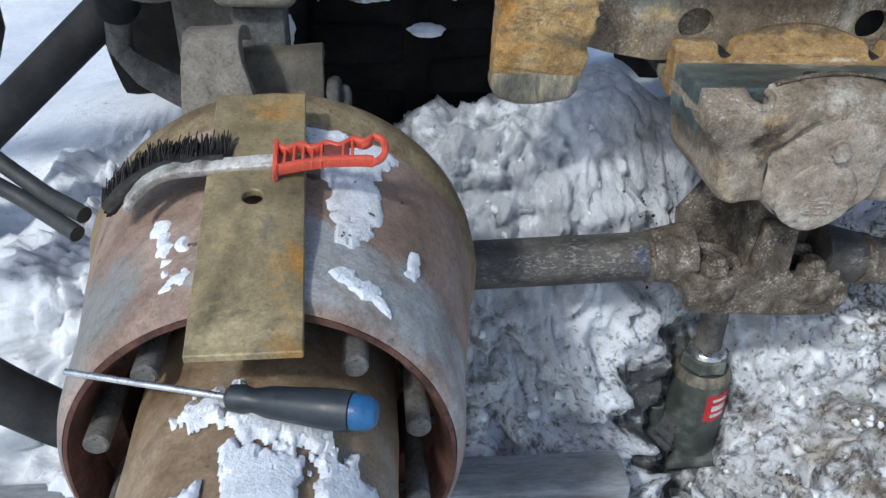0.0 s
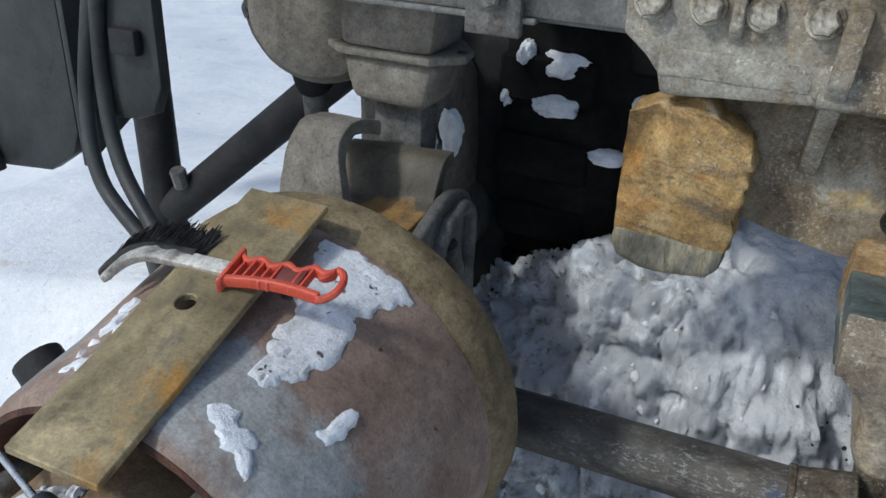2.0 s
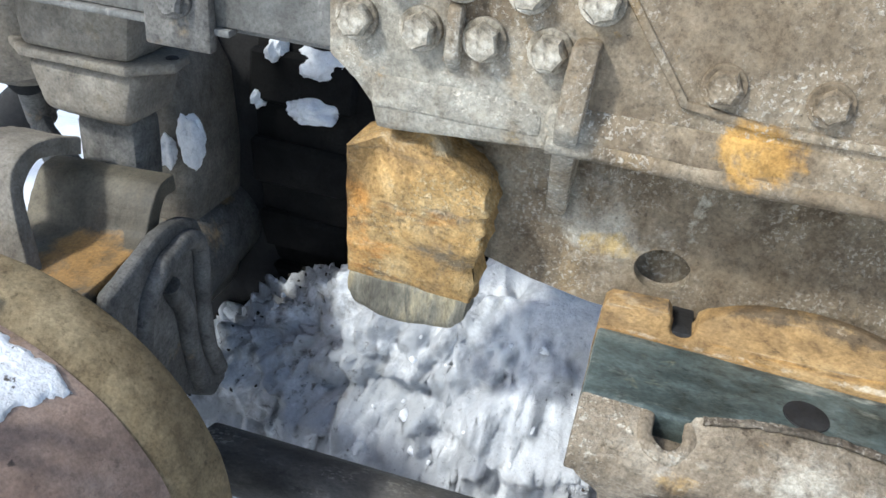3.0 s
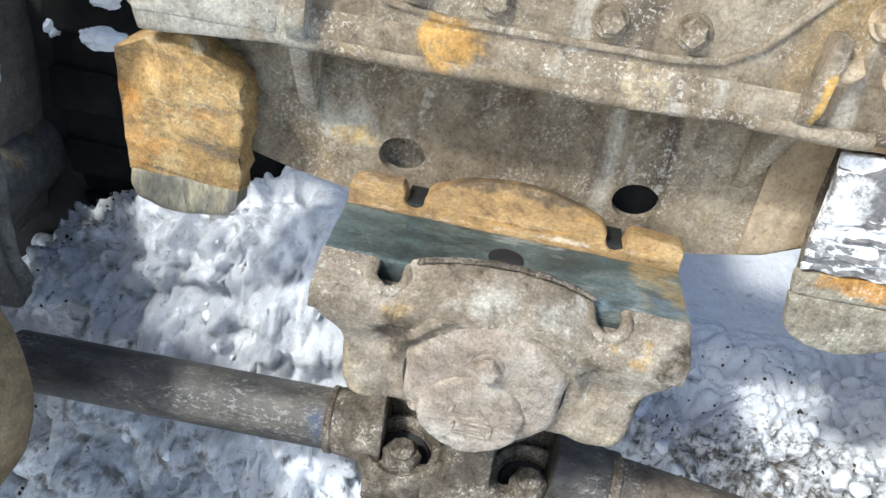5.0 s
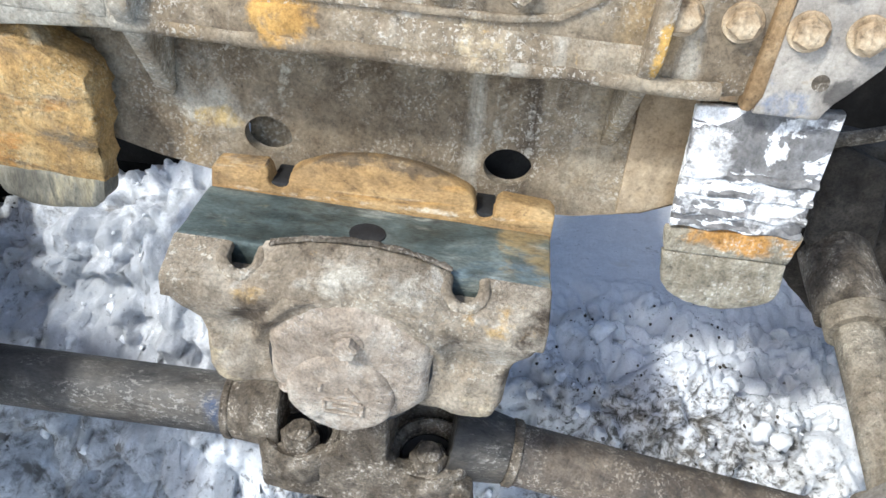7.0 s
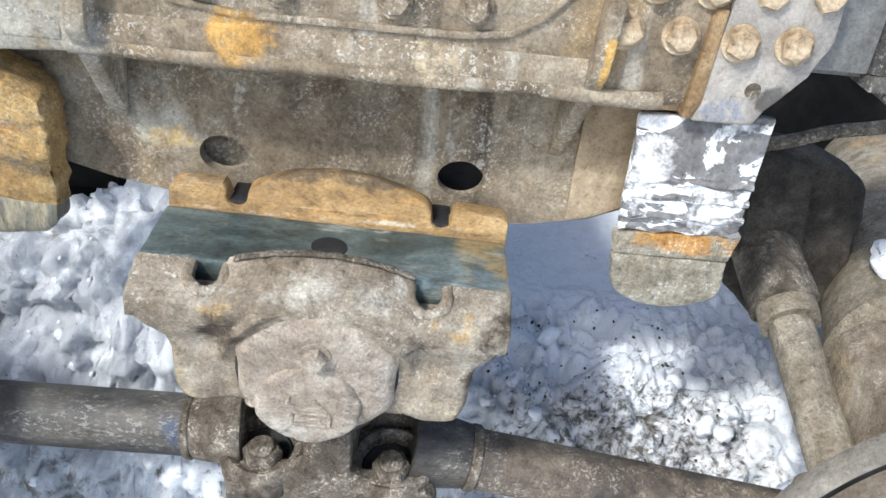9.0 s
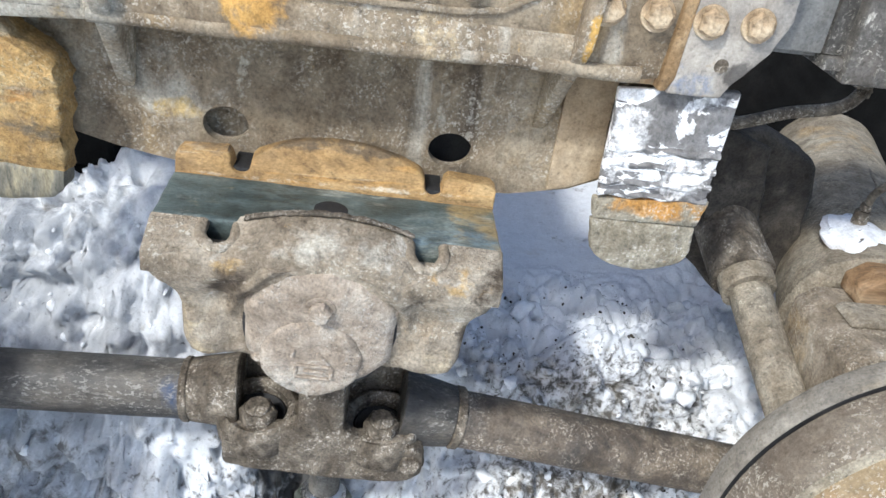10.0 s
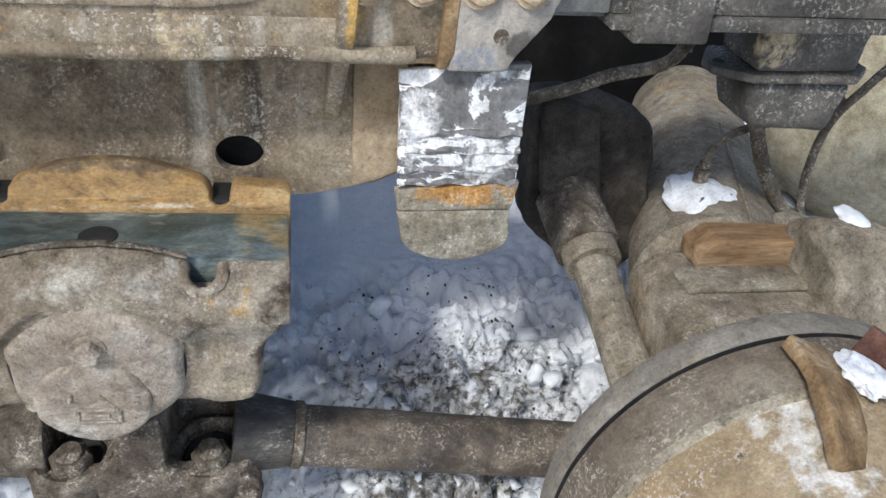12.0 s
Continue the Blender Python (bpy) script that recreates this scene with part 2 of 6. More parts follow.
M_HUB = worn("oily_tan_hub", [(0.16, 0.105, 0.06), (0.27, 0.195, 0.12), (0.25, 0.245, 0.23)], 10, 0.6, 0.0, 0.3, 0.35)
M_DRUMR = worn("sandy_dusty_drum", [(0.245, 0.185, 0.11), (0.345, 0.27, 0.17), (0.41, 0.34, 0.235)], 6, 0.85, 0.0, 0.3, 0.32,
               [((0.33, 0.19, 0.085), 5, 0.60, 0.74, DOWN), ((0.105, 0.085, 0.06), 40, 0.67, 0.71, U), ((0.19, 0.155, 0.11), 8, 0.62, 0.72, U)], specks=(0.56, 0.53, 0.47),
               zones=[((0.60, 0.59, 0.56), (1.165, 0.93, 0.78), (0.07, 0.08, 0.1), 30, 0.26), ((0.62, 0.61, 0.59), (1.165, 0.865, 0.76), (0.05, 0.035, 0.1), 45, 0.26)])
M_DRUMBAND = worn("dark_taupe_drum_band", [(0.085, 0.068, 0.052), (0.14, 0.115, 0.088), (0.21, 0.18, 0.14)], 8, 0.82, 0.0, 0.3, 0.35, specks=(0.40, 0.37, 0.31))
M_PLATE = worn("olive_brass_spring_leaf", [(0.13, 0.11, 0.065), (0.24, 0.19, 0.10), (0.36, 0.285, 0.155)], 9, 0.5, 0.15, 0.2, 0.3,
               [((0.10, 0.095, 0.08), 10, 0.58, 0.72, U), ((0.42, 0.24, 0.06), 7, 0.64, 0.74, U)],
               zones=[((0.42, 0.34, 0.19), (-0.15, 0.74, 0.80), (0.09, 0.10, 0.1), 12, 0.22), ((0.40, 0.21, 0.05), (-0.11, 0.74, 0.80), (0.03, 0.10, 0.1), 16, 0.24), ((0.40, 0.22, 0.06), (-0.12, 1.0, 0.87), (0.06, 0.05, 0.1), 14, 0.24)])
M_TUBE = worn("dirty_black_tube", [(0.028, 0.027, 0.026), (0.06, 0.056, 0.05), (0.12, 0.105, 0.085)], 12, 0.6, 0.0, 0.35, 0.45,
              [((0.36, 0.33, 0.28), 45, 0.68, 0.74, (0.4, 1, 1)), ((0.03, 0.05, 0.10), 7, 0.64, 0.72, U)], specks=(0.27, 0.255, 0.23), stretch=(0.5, 1, 1))
M_TUBER = worn("brown_muddy_tube", [(0.05, 0.045, 0.04), (0.105, 0.085, 0.065), (0.19, 0.155, 0.115)], 14, 0.7, 0.0, 0.4, 0.5,
               [((0.36, 0.33, 0.28), 55, 0.68, 0.76, U)], specks=(0.42, 0.38, 0.32))
M_YOKE = worn("dark_muddy_forging", [(0.06, 0.05, 0.04), (0.13, 0.11, 0.085), (0.24, 0.205, 0.16)], 18, 0.85, 0.0, 0.6, 0.6,
              [((0.42, 0.39, 0.34), 60, 0.66, 0.74, U)], size=0.006, specks=(0.48, 0.44, 0.38))
# mud darkened to black to hold the shade beside the axle
M_MUD_SHADE = worn("black_mud_and_shade", [(0.022, 0.020, 0.018), (0.055, 0.048, 0.040), (0.11, 0.096, 0.078)], 16, 0.75, 0.0, 0.6, 0.5, size=0.006)
# black rubber; also paints the shade in notches, gaps and holes
M_BLACK = worn("black_rubber_and_shade", [(0.014, 0.014, 0.015), (0.024, 0.024, 0.025), (0.04, 0.039, 0.038)], 14, 0.7, 0.0, 0.2, 0.3, spec=0.25)
M_BRISTLE = worn("black_wire", [(0.016, 0.015, 0.014), (0.035, 0.032, 0.029), (0.07, 0.062, 0.054)], 60, 0.7, 0.2, 0.2, 0.4, spec=0.3)
M_TYRE = worn("black_tyre_rubber", [(0.005, 0.005, 0.005), (0.010, 0.010, 0.010), (0.018, 0.017, 0.016)], 10, 0.9, 0.0, 0.2, 0.3, spec=0.08)
M_SLATE = worn("slate_painted_steel", [(0.021, 0.023, 0.024), (0.035, 0.038, 0.038), (0.052, 0.055, 0.054)], 8, 0.6, 0.0, 0.15, 0.3)
M_GREYSTEEL = worn("grey_dusty_steel", [(0.072, 0.070, 0.065), (0.119, 0.115, 0.108), (0.173, 0.166, 0.151)], 12, 0.75, 0.0, 0.35, 0.45,
                   [((0.30, 0.20, 0.09), 7, 0.60, 0.72, U)])
M_SEAT = worn("rubbed_seat_steel", [(0.06, 0.053, 0.04), (0.105, 0.092, 0.068), (0.155, 0.136, 0.10)], 9, 0.65, 0.1, 0.3, 0.35,
              zones=[((0.33, 0.19, 0.065), (-0.14, 1.20, 0.78), (0.09, 0.07, 0.025), 14, 0.40)])
M_AXLE = worn("sand_caked_axle", [(0.15, 0.126, 0.094), (0.26, 0.225, 0.172), (0.36, 0.32, 0.252)], 8, 0.9, 0.0, 0.6, 0.45,
              [((0.085, 0.066, 0.048), 9, 0.64, 0.76, U), ((0.36, 0.25, 0.125), 6, 0.60, 0.72, U)], size=0.007, specks=(0.46, 0.41, 0.32))
M_CLIP = worn("brown_rust_bar", [(0.13, 0.085, 0.045), (0.235, 0.155, 0.08), (0.33, 0.24, 0.14)], 20, 0.82, 0.0, 0.4, 0.42, [((0.42, 0.37, 0.28), 30, 0.62, 0.74, U)])
M_SOFTGREY = worn("dusty_taupe_steel", [(0.13, 0.118, 0.10), (0.19, 0.172, 0.145), (0.25, 0.228, 0.19)], 9, 0.8, 0.0, 0.3, 0.35,
                  [((0.25, 0.20, 0.12), 7, 0.62, 0.74, U), ((0.08, 0.068, 0.056), 8, 0.62, 0.74, U)])
M_DIFF = worn("cream_dusty_housing", [(0.244, 0.214, 0.145), (0.368, 0.330, 0.238), (0.423, 0.393, 0.309)], 5, 0.85, 0.0, 0.3, 0.35,
              [((0.40, 0.27, 0.08), 6, 0.60, 0.70, U), ((0.07, 0.06, 0.05), 5, 0.62, 0.70, U)])
M_WOOD = worn("weathered_wood", [(0.13, 0.08, 0.04), (0.24, 0.15, 0.08), (0.34, 0.25, 0.155)], 16, 0.85, 0.0, 0.4, 0.4, stretch=(0.15, 1, 1))
M_BOARD = worn("grey_wet_board", [(0.13, 0.14, 0.15), (0.24, 0.25, 0.26), (0.40, 0.41, 0.43)], 10, 0.7, 0.0, 0.3, 0.3, stretch=(0.2, 1, 1))
M_BOLTHEAD = worn("chalky_bolt_steel", [(0.15, 0.13, 0.10), (0.30, 0.27, 0.215), (0.43, 0.40, 0.34)], 45, 0.8, 0.0, 0.5, 0.5)
M_BOLTTAN = worn("tan_rust_bolt", [(0.26, 0.185, 0.11), (0.37, 0.28, 0.18), (0.45, 0.37, 0.26)], 40, 0.8, 0.0, 0.4, 0.4)
M_RED = worn("orange_red_plastic", [(0.50, 0.06, 0.03), (0.58, 0.085, 0.045), (0.62, 0.13, 0.08)], 14, 0.5, 0.0, 0.1, 0.2)
M_MAROON = worn("maroon_grip_pad", [(0.13, 0.03, 0.025), (0.18, 0.045, 0.035), (0.22, 0.07, 0.055)], 14, 0.6, 0.0, 0.1, 0.2)
M_BLADE = worn("chipped_pale_blade", [(0.16, 0.15, 0.13), (0.42, 0.40, 0.36), (0.60, 0.58, 0.54)], 34, 0.5, 0.3, 0.3, 0.4)
M_STEEL = worn("bright_steel", [(0.45, 0.45, 0.45), (0.6, 0.6, 0.6)], 30, 0.3, 0.9, 0.05, 0.15)
M_HANDLE = worn("dark_blue_handle", [(0.018, 0.022, 0.027), (0.03, 0.038, 0.046)], 14, 0.45, 0.0, 0.1, 0.2)
M_BLUE = worn("blue_plastic", [(0.02, 0.09, 0.22), (0.03, 0.12, 0.28)], 14, 0.4, 0.0, 0.1, 0.2)
M_JACK = worn("grey_green_jack_paint", [(0.035, 0.042, 0.036), (0.075, 0.085, 0.074), (0.20, 0.21, 0.19)], 14, 0.5, 0.0, 0.2, 0.3)
M_LABEL = worn("red_label", [(0.48, 0.03, 0.035), (0.55, 0.05, 0.05)], 20, 0.5, 0.0, 0.1, 0.2)
M_WHITE = worn("white_print", [(0.6, 0.6, 0.6), (0.7, 0.7, 0.7)], 20, 0.6, 0.0, 0.1, 0.2)
M_SNOWBIT = worn("crusted_snow", [(0.72, 0.75, 0.80), (0.82, 0.84, 0.87), (0.88, 0.89, 0.90)], 20, 0.75, 0.0, 0.5, 0.12, size=0.008)
M_DIRTSNOW = worn("dirt_speckled_snow", [(0.62, 0.63, 0.65), (0.78, 0.79, 0.81), (0.84, 0.85, 0.87)], 20, 0.8, 0.0, 0.5, 0.2,
                  [((0.09, 0.08, 0.07), 70, 0.62, 0.66, U)], size=0.006)
M_DIRT = worn("black_soil_crumbs", [(0.015, 0.013, 0.011), (0.04, 0.034, 0.027), (0.07, 0.06, 0.05)], 60, 0.95, 0.0, 0.4, 0.4)
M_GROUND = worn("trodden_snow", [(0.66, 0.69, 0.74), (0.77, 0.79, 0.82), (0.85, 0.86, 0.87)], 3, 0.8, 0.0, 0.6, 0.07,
                [((0.60, 0.58, 0.545), 9, 0.62, 0.76, U)], fine=190, size=0.008, blots=45,
                # second zone paints the left heap's grey crust and the lorry's shade
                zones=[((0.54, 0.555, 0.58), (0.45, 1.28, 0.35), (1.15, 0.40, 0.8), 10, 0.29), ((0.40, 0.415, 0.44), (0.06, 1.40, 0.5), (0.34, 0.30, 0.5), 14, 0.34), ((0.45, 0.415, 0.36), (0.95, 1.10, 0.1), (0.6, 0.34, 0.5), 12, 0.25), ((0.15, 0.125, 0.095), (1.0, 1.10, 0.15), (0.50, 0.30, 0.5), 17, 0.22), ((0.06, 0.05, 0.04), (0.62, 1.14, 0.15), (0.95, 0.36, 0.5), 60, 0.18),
                       ((0.40, 0.37, 0.32), (1.0, 1.36, 0.42), (0.30, 0.15, 0.3), 24, 0.18), ((0.06, 0.052, 0.042), (0.98, 1.36, 0.42), (0.36, 0.17, 0.3), 70, 0.25), ((0.10, 0.085, 0.068), (0.95, 1.28, 0.42), (0.26, 0.11, 0.3), 50, 0.25),
                       # second zone on this line colours the jack's pit nearly black
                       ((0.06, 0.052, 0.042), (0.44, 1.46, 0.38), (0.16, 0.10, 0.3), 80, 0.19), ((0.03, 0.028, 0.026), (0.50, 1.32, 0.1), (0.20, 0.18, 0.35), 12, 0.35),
                       ((0.09, 0.078, 0.062), (0.90, 1.06, 0.2), (0.45, 0.24, 0.3), 22, 0.22), ((0.14, 0.13, 0.12), (0.05, 1.18, 0.3), (0.35, 0.26, 0.3), 24, 0.23),
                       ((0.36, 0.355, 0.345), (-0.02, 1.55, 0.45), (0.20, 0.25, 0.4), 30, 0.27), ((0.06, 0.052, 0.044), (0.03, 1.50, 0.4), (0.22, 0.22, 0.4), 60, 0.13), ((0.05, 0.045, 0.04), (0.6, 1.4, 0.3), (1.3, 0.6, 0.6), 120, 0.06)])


# ---- mesh helpers ----
def thing(name, at, label, category, group="", kind=""):
    ob = new(name)
    ob.location = at
    ob.empty_display_size = 0.05
    return tagged(ob, label, category, group, kind)


def world_at(ob):
    p = Vector((0, 0, 0))
    while ob:
        p += ob.location
        ob = ob.parent
    return p


def part(name, bm, material, parent=None, label="", smooth=True, angle=40):
    """Links a bmesh, given in world metres, as one mesh object."""
    me = bpy.data.meshes.new(name)
    bmesh.ops.recalc_face_normals(bm, faces=bm.faces)
    c = sum((v.co for v in bm.verts), Vector()) / max(len(bm.verts), 1)
    bmesh.ops.translate(bm, verts=bm.verts, vec=-c)
    if smooth:
        for f in bm.faces:
            f.smooth = True
        lim = radians(angle)
        for ed in bm.edges:
            if len(ed.link_faces) == 2 and ed.calc_face_angle(0) > lim:
                ed.smooth = False
    bm.to_mesh(me)
    bm.free()
    me.materials.append(material)
    ob = new(name, me)
    if parent:
        ob.parent = parent
        ob.location = c - world_at(parent)
    else:
        ob.location = c
    if label:
        ob["label"] = label
    return ob


def bevel(bm, w, seg=2, ang=30):
    ed = [q for q in bm.edges if len(q.link_faces) == 2 and q.calc_face_angle(0) > radians(ang)]
    bmesh.ops.bevel(bm, geom=ed, offset=w, segments=seg, affect="EDGES", profile=0.5, clamp_overlap=True)
    return bm


def rough_up(bm, amp, freq, cuts=0, seed=0.0):
    """Uneven cast or worn surface: shifts the vertices along their normals by a smooth noise."""
    if cuts:
        bmesh.ops.triangulate(bm, faces=[f for f in bm.faces if len(f.verts) > 4])
        for _ in range(cuts):
            bmesh.ops.subdivide_edges(bm, edges=bm.edges, cuts=1, use_grid_fill=True)
    bm.normal_update()
    moves = [(v, v.normal * amp * (noise.fractal(v.co * freq + Vector((seed, 0, 0)), 1.0, 2.0, 3))) for v in bm.verts]
    for v, d in moves:
        v.co += d
    return bm


def box(lo, hi, bev=0.003, bm=None, turn=None, seg=2):
    own = bmesh.new()
    c = [(p + q) / 2 for p, q in zip(lo, hi)]
    s = [abs(q - p) for p, q in zip(lo, hi)]
    bmesh.ops.create_cube(own, size=1, matrix=Matrix.Diagonal((*s, 1)))
    if bev:
        bevel(own, bev, seg)
    m = Matrix.Translation(c) @ (turn if turn else Matrix())
    bmesh.ops.transform(own, matrix=m, verts=own.verts)
    return join(bm, own)


def join(bm, own):
    if bm is None:
        return own
    me = bpy.data.meshes.new("tmp")
    own.to_mesh(me)
    own.free()
    bm.from_mesh(me)
    bpy.data.meshes.remove(me)
    return bm


def prism(outline, axis, d0, d1, bev=0.003, bm=None, seg=2):
    """A solid from a 2D outline, drawn out along the axis. axis y: outline in x, z; axis x: in y, z; axis z: in x, y."""
    own = bmesh.new()
    put = {"y": lambda p, d: (p[0], d, p[1]), "x": lambda p, d: (d, p[0], p[1]), "z": lambda p, d: (p[0], p[1], d)}[axis]
    va = [own.verts.new(put(p, d0)) for p in outline]
    vb = [own.verts.new(put(p, d1)) for p in outline]
    own.faces.new(va)
    own.faces.new(vb[::-1])
    for i in range(len(outline)):
        j = (i + 1) % len(outline)
        own.faces.new((va[i], vb[i], vb[j], va[j]))
    bmesh.ops.recalc_face_normals(own, faces=own.faces)
    if bev:
        bevel(own, bev, seg)
    return join(bm, own)


def frame_of(d):
    d = Vector(d).normalized()
    return d.to_track_quat("Z", "Y").to_matrix()


def lathe(profile, at, axis=(0, 1, 0), seg=48, bm=None, a0=0.0, a1=360.0, caps=True):
    """Turns (distance along the axis, radius) pairs round the axis through the point at."""
    own = bmesh.new()
    r = frame_of(axis)
    full = abs(a1 - a0) >= 360
    n = seg if full else seg + 1
    rings = []
    for d, rad in profile:
        ring = []
        for i in range(n):
            w = radians(a0 + (a1 - a0) * i / seg)
            ring.append(own.verts.new(Vector(at) + r @ Vector((rad * math.cos(w), rad * math.sin(w), d))))
        rings.append(ring)
    for p, q in zip(rings, rings[1:]):
        for i in range(n if full else n - 1):
            j = (i + 1) % n
            own.faces.new((p[i], p[j], q[j], q[i]))
    if full and caps and tuple(profile[0]) != tuple(profile[-1]):
        if profile[0][1] > 1e-5:
            own.faces.new(rings[0])
        if profile[-1][1] > 1e-5:
            own.faces.new(rings[-1][::-1])
    bmesh.ops.remove_doubles(own, verts=own.verts, dist=1e-6)
    return join(bm, own)


def rod(p0, p1, r, bm=None, seg=20, r1=None, bev=0.002):
    d = (Vector(p1) - Vector(p0)).length
    r1 = r if r1 is None else r1
    b = min(bev, r * 0.4, r1 * 0.4, d * 0.3)
    return lathe([(0, r - b), (b, r), (d - b, r1), (d, r1 - b)], p0, Vector(p1) - Vector(p0), seg, bm)


def smooth_line(pts, n=8):
    """A smooth line (Catmull-Rom) through the points."""
    p = [Vector(q) for q in pts]
    p = [2 * p[0] - p[1]] + p + [2 * p[-1] - p[-2]]
    out = []
    for i in range(1, len(p) - 2):
        for k in range(n):
            t = k / n
            a, b, c, d = p[i - 1:i + 3]
            out.append(0.5 * ((2 * b) + (c - a) * t + (2 * a - 5 * b + 4 * c - d) * t * t + (3 * b - a - 3 * c + d) * t ** 3))
    return out + [p[-2]]


def hose(pts, r, bm=None, seg=10, n=8, rings=0.0):
    """A tube along a smooth line; rings > 0 gives it ribs."""
    own = bmesh.new()
    line = smooth_line(pts, n)
    prev, up = None, Vector((0.13, 0.31, 0.94))
    loops = []
    for i, q in enumerate(line):
        d = (line[min(i + 1, len(line) - 1)] - line[max(i - 1, 0)]).normalized()
        s = d.cross(up).normalized()
        up = s.cross(d).normalized()
        rr = r * (1 + (rings if i % 2 else -rings))
        loops.append([own.verts.new(q + (s * math.cos(w) + up * math.sin(w)) * rr) for w in (2 * math.pi * k / seg for k in range(seg))])
    for p, q in zip(loops, loops[1:]):
        for i in range(seg):
            own.faces.new((p[i], p[(i + 1) % seg], q[(i + 1) % seg], q[i]))
    own.faces.new(loops[0])
    own.faces.new(loops[-1][::-1])
    return join(bm, own)


def strip(line, across, w, th, bm=None):
    """A bent flat bar: a thickness along a smooth line, drawn out by w along the direction across."""
    own = bmesh.new()
    across = Vector(across).normalized() * w / 2
    rows = []
    for i, q in enumerate(line):
        d = (line[min(i + 1, len(line) - 1)] - line[max(i - 1, 0)]).normalized()
        nrm = d.cross(across).normalized() * th / 2
        rows.append([own.verts.new(q + across + nrm), own.verts.new(q - across + nrm), own.verts.new(q - across - nrm), own.verts.new(q + across - nrm)])
    for p, q in zip(rows, rows[1:]):
        for i in range(4):
            own.faces.new((p[i], p[(i + 1) % 4], q[(i + 1) % 4], q[i]))
    own.faces.new(rows[0])
    own.faces.new(rows[-1][::-1])
    bmesh.ops.recalc_face_normals(own, faces=own.faces)
    bevel(own, min(0.002, th * 0.3), 2, 50)
    return join(bm, own)


def lump(at, size, seed, sub=3, amp=0.28, bm=None):
    own = bmesh.new()
    bmesh.ops.create_icosphere(own, subdivisions=sub, radius=1)
    for v in own.verts:
        v.co *= 1 + amp * noise.fractal(v.co * 1.6 + Vector((seed * 7.3, seed, 0)), 1.0, 2.0, 4)
    bmesh.ops.transform(own, matrix=Matrix.Translation(at) @ Matrix.Diagonal((*size, 1)), verts=own.verts)
    return join(bm, own)


def bolt(parent, at, r=0.015, tall=0.014, material=None, washer=0.0, turn=0.0, axis=(0, -1, 0), name="bolt", label=""):
    """A hexagonal bolt head with its chamfer and washer, standing on the point at."""
    a = Vector(axis)
    bm = None
    if washer:
        bm = lathe([(-0.002, washer), (0.003, washer), (0.004, washer * 0.96)], at, a, 20, bm)
    own = lathe([(0.001, r), (tall * 0.75, r), (tall, r * 0.82)], at, a, 6)
    bmesh.ops.rotate(own, verts=own.verts, cent=at, matrix=Matrix.Rotation(radians(turn), 3, a))
    rough_up(own, 0.13 * r, 75, 2, turn)
    return part(name, join(bm, own), material or M_BOLTHEAD, parent, label, True, 28)


# ---- ground ----
def step(a, b, t):
    t = min(max((t - a) / (b - a), 0.0), 1.0)
    return t * t * (3 - 2 * t)


RIDGE_X = (-0.40, -0.17, -0.12, -0.03, 0.05, 0.14, 0.25, 0.41, 0.60, 0.75)
RIDGE_Z = (0.30, 0.48, 0.55, 0.595, 0.645, 0.675, 0.70, 0.70, 0.56, 0.42)


def snow_base(x, y):
    """Height of the trodden snow: a ridge under the lorry, lower in front of it, with a pit dug for the jack."""
    h = 0.16 + 0.25 * step(1.18, 1.50, y) * step(-2.6, -0.9, x) * step(3.6, 1.8, x) + 0.04 * step(0.6, 0.9, x) * step(1.2, 1.5, y)
    h -= 0.10 * step(1.5, 0.8, y)
    top = float(np.interp(x, RIDGE_X, RIDGE_Z))
    h += max(0.0, top - h) * step(-0.45, -0.2, x) * step(0.78, 0.6, x) * (step(1.24, 1.49, y) ** 0.8) * step(2.15, 1.56, y)
    h -= 0.31 * math.exp(-(((x - 0.54) / 0.14) ** 2 + ((y - 1.32) / 0.14) ** 2) ** 1.2)
    h -= 0.30 * step(2.3, 3.4, y) * step(-2.6, -0.9, x) * step(3.6, 1.8, x)
    h -= 0.12 * step(-0.55, -1.2, x) + 0.15 * step(1.7, 2.6, x)
    h -= 0.10 * math.exp(-(((x - 0.93) / 0.05) ** 2 + ((y - 1.27) / 0.05) ** 2))
    h -= 0.10 * math.exp(-(((x - 0.26) / 0.36) ** 2 + ((y - 1.06) / 0.16) ** 2) ** 2)
    h -= 0.13 * math.exp(-(((x + 0.10) / 0.05) ** 2 + ((y - 1.34) / 0.05) ** 2))
    return h


def puff(p, scale, seed):
    """Rounded swellings, one in each cell of a loose net, as in clotted snow."""
    d = noise.voronoi(p * scale + Vector((seed, seed * 0.7, seed * 1.3)), distance_metric="DISTANCE", exponent=2.5)[0][0]
    return math.sqrt(max(0.0, 1.0 - (d / 0.85) ** 2))


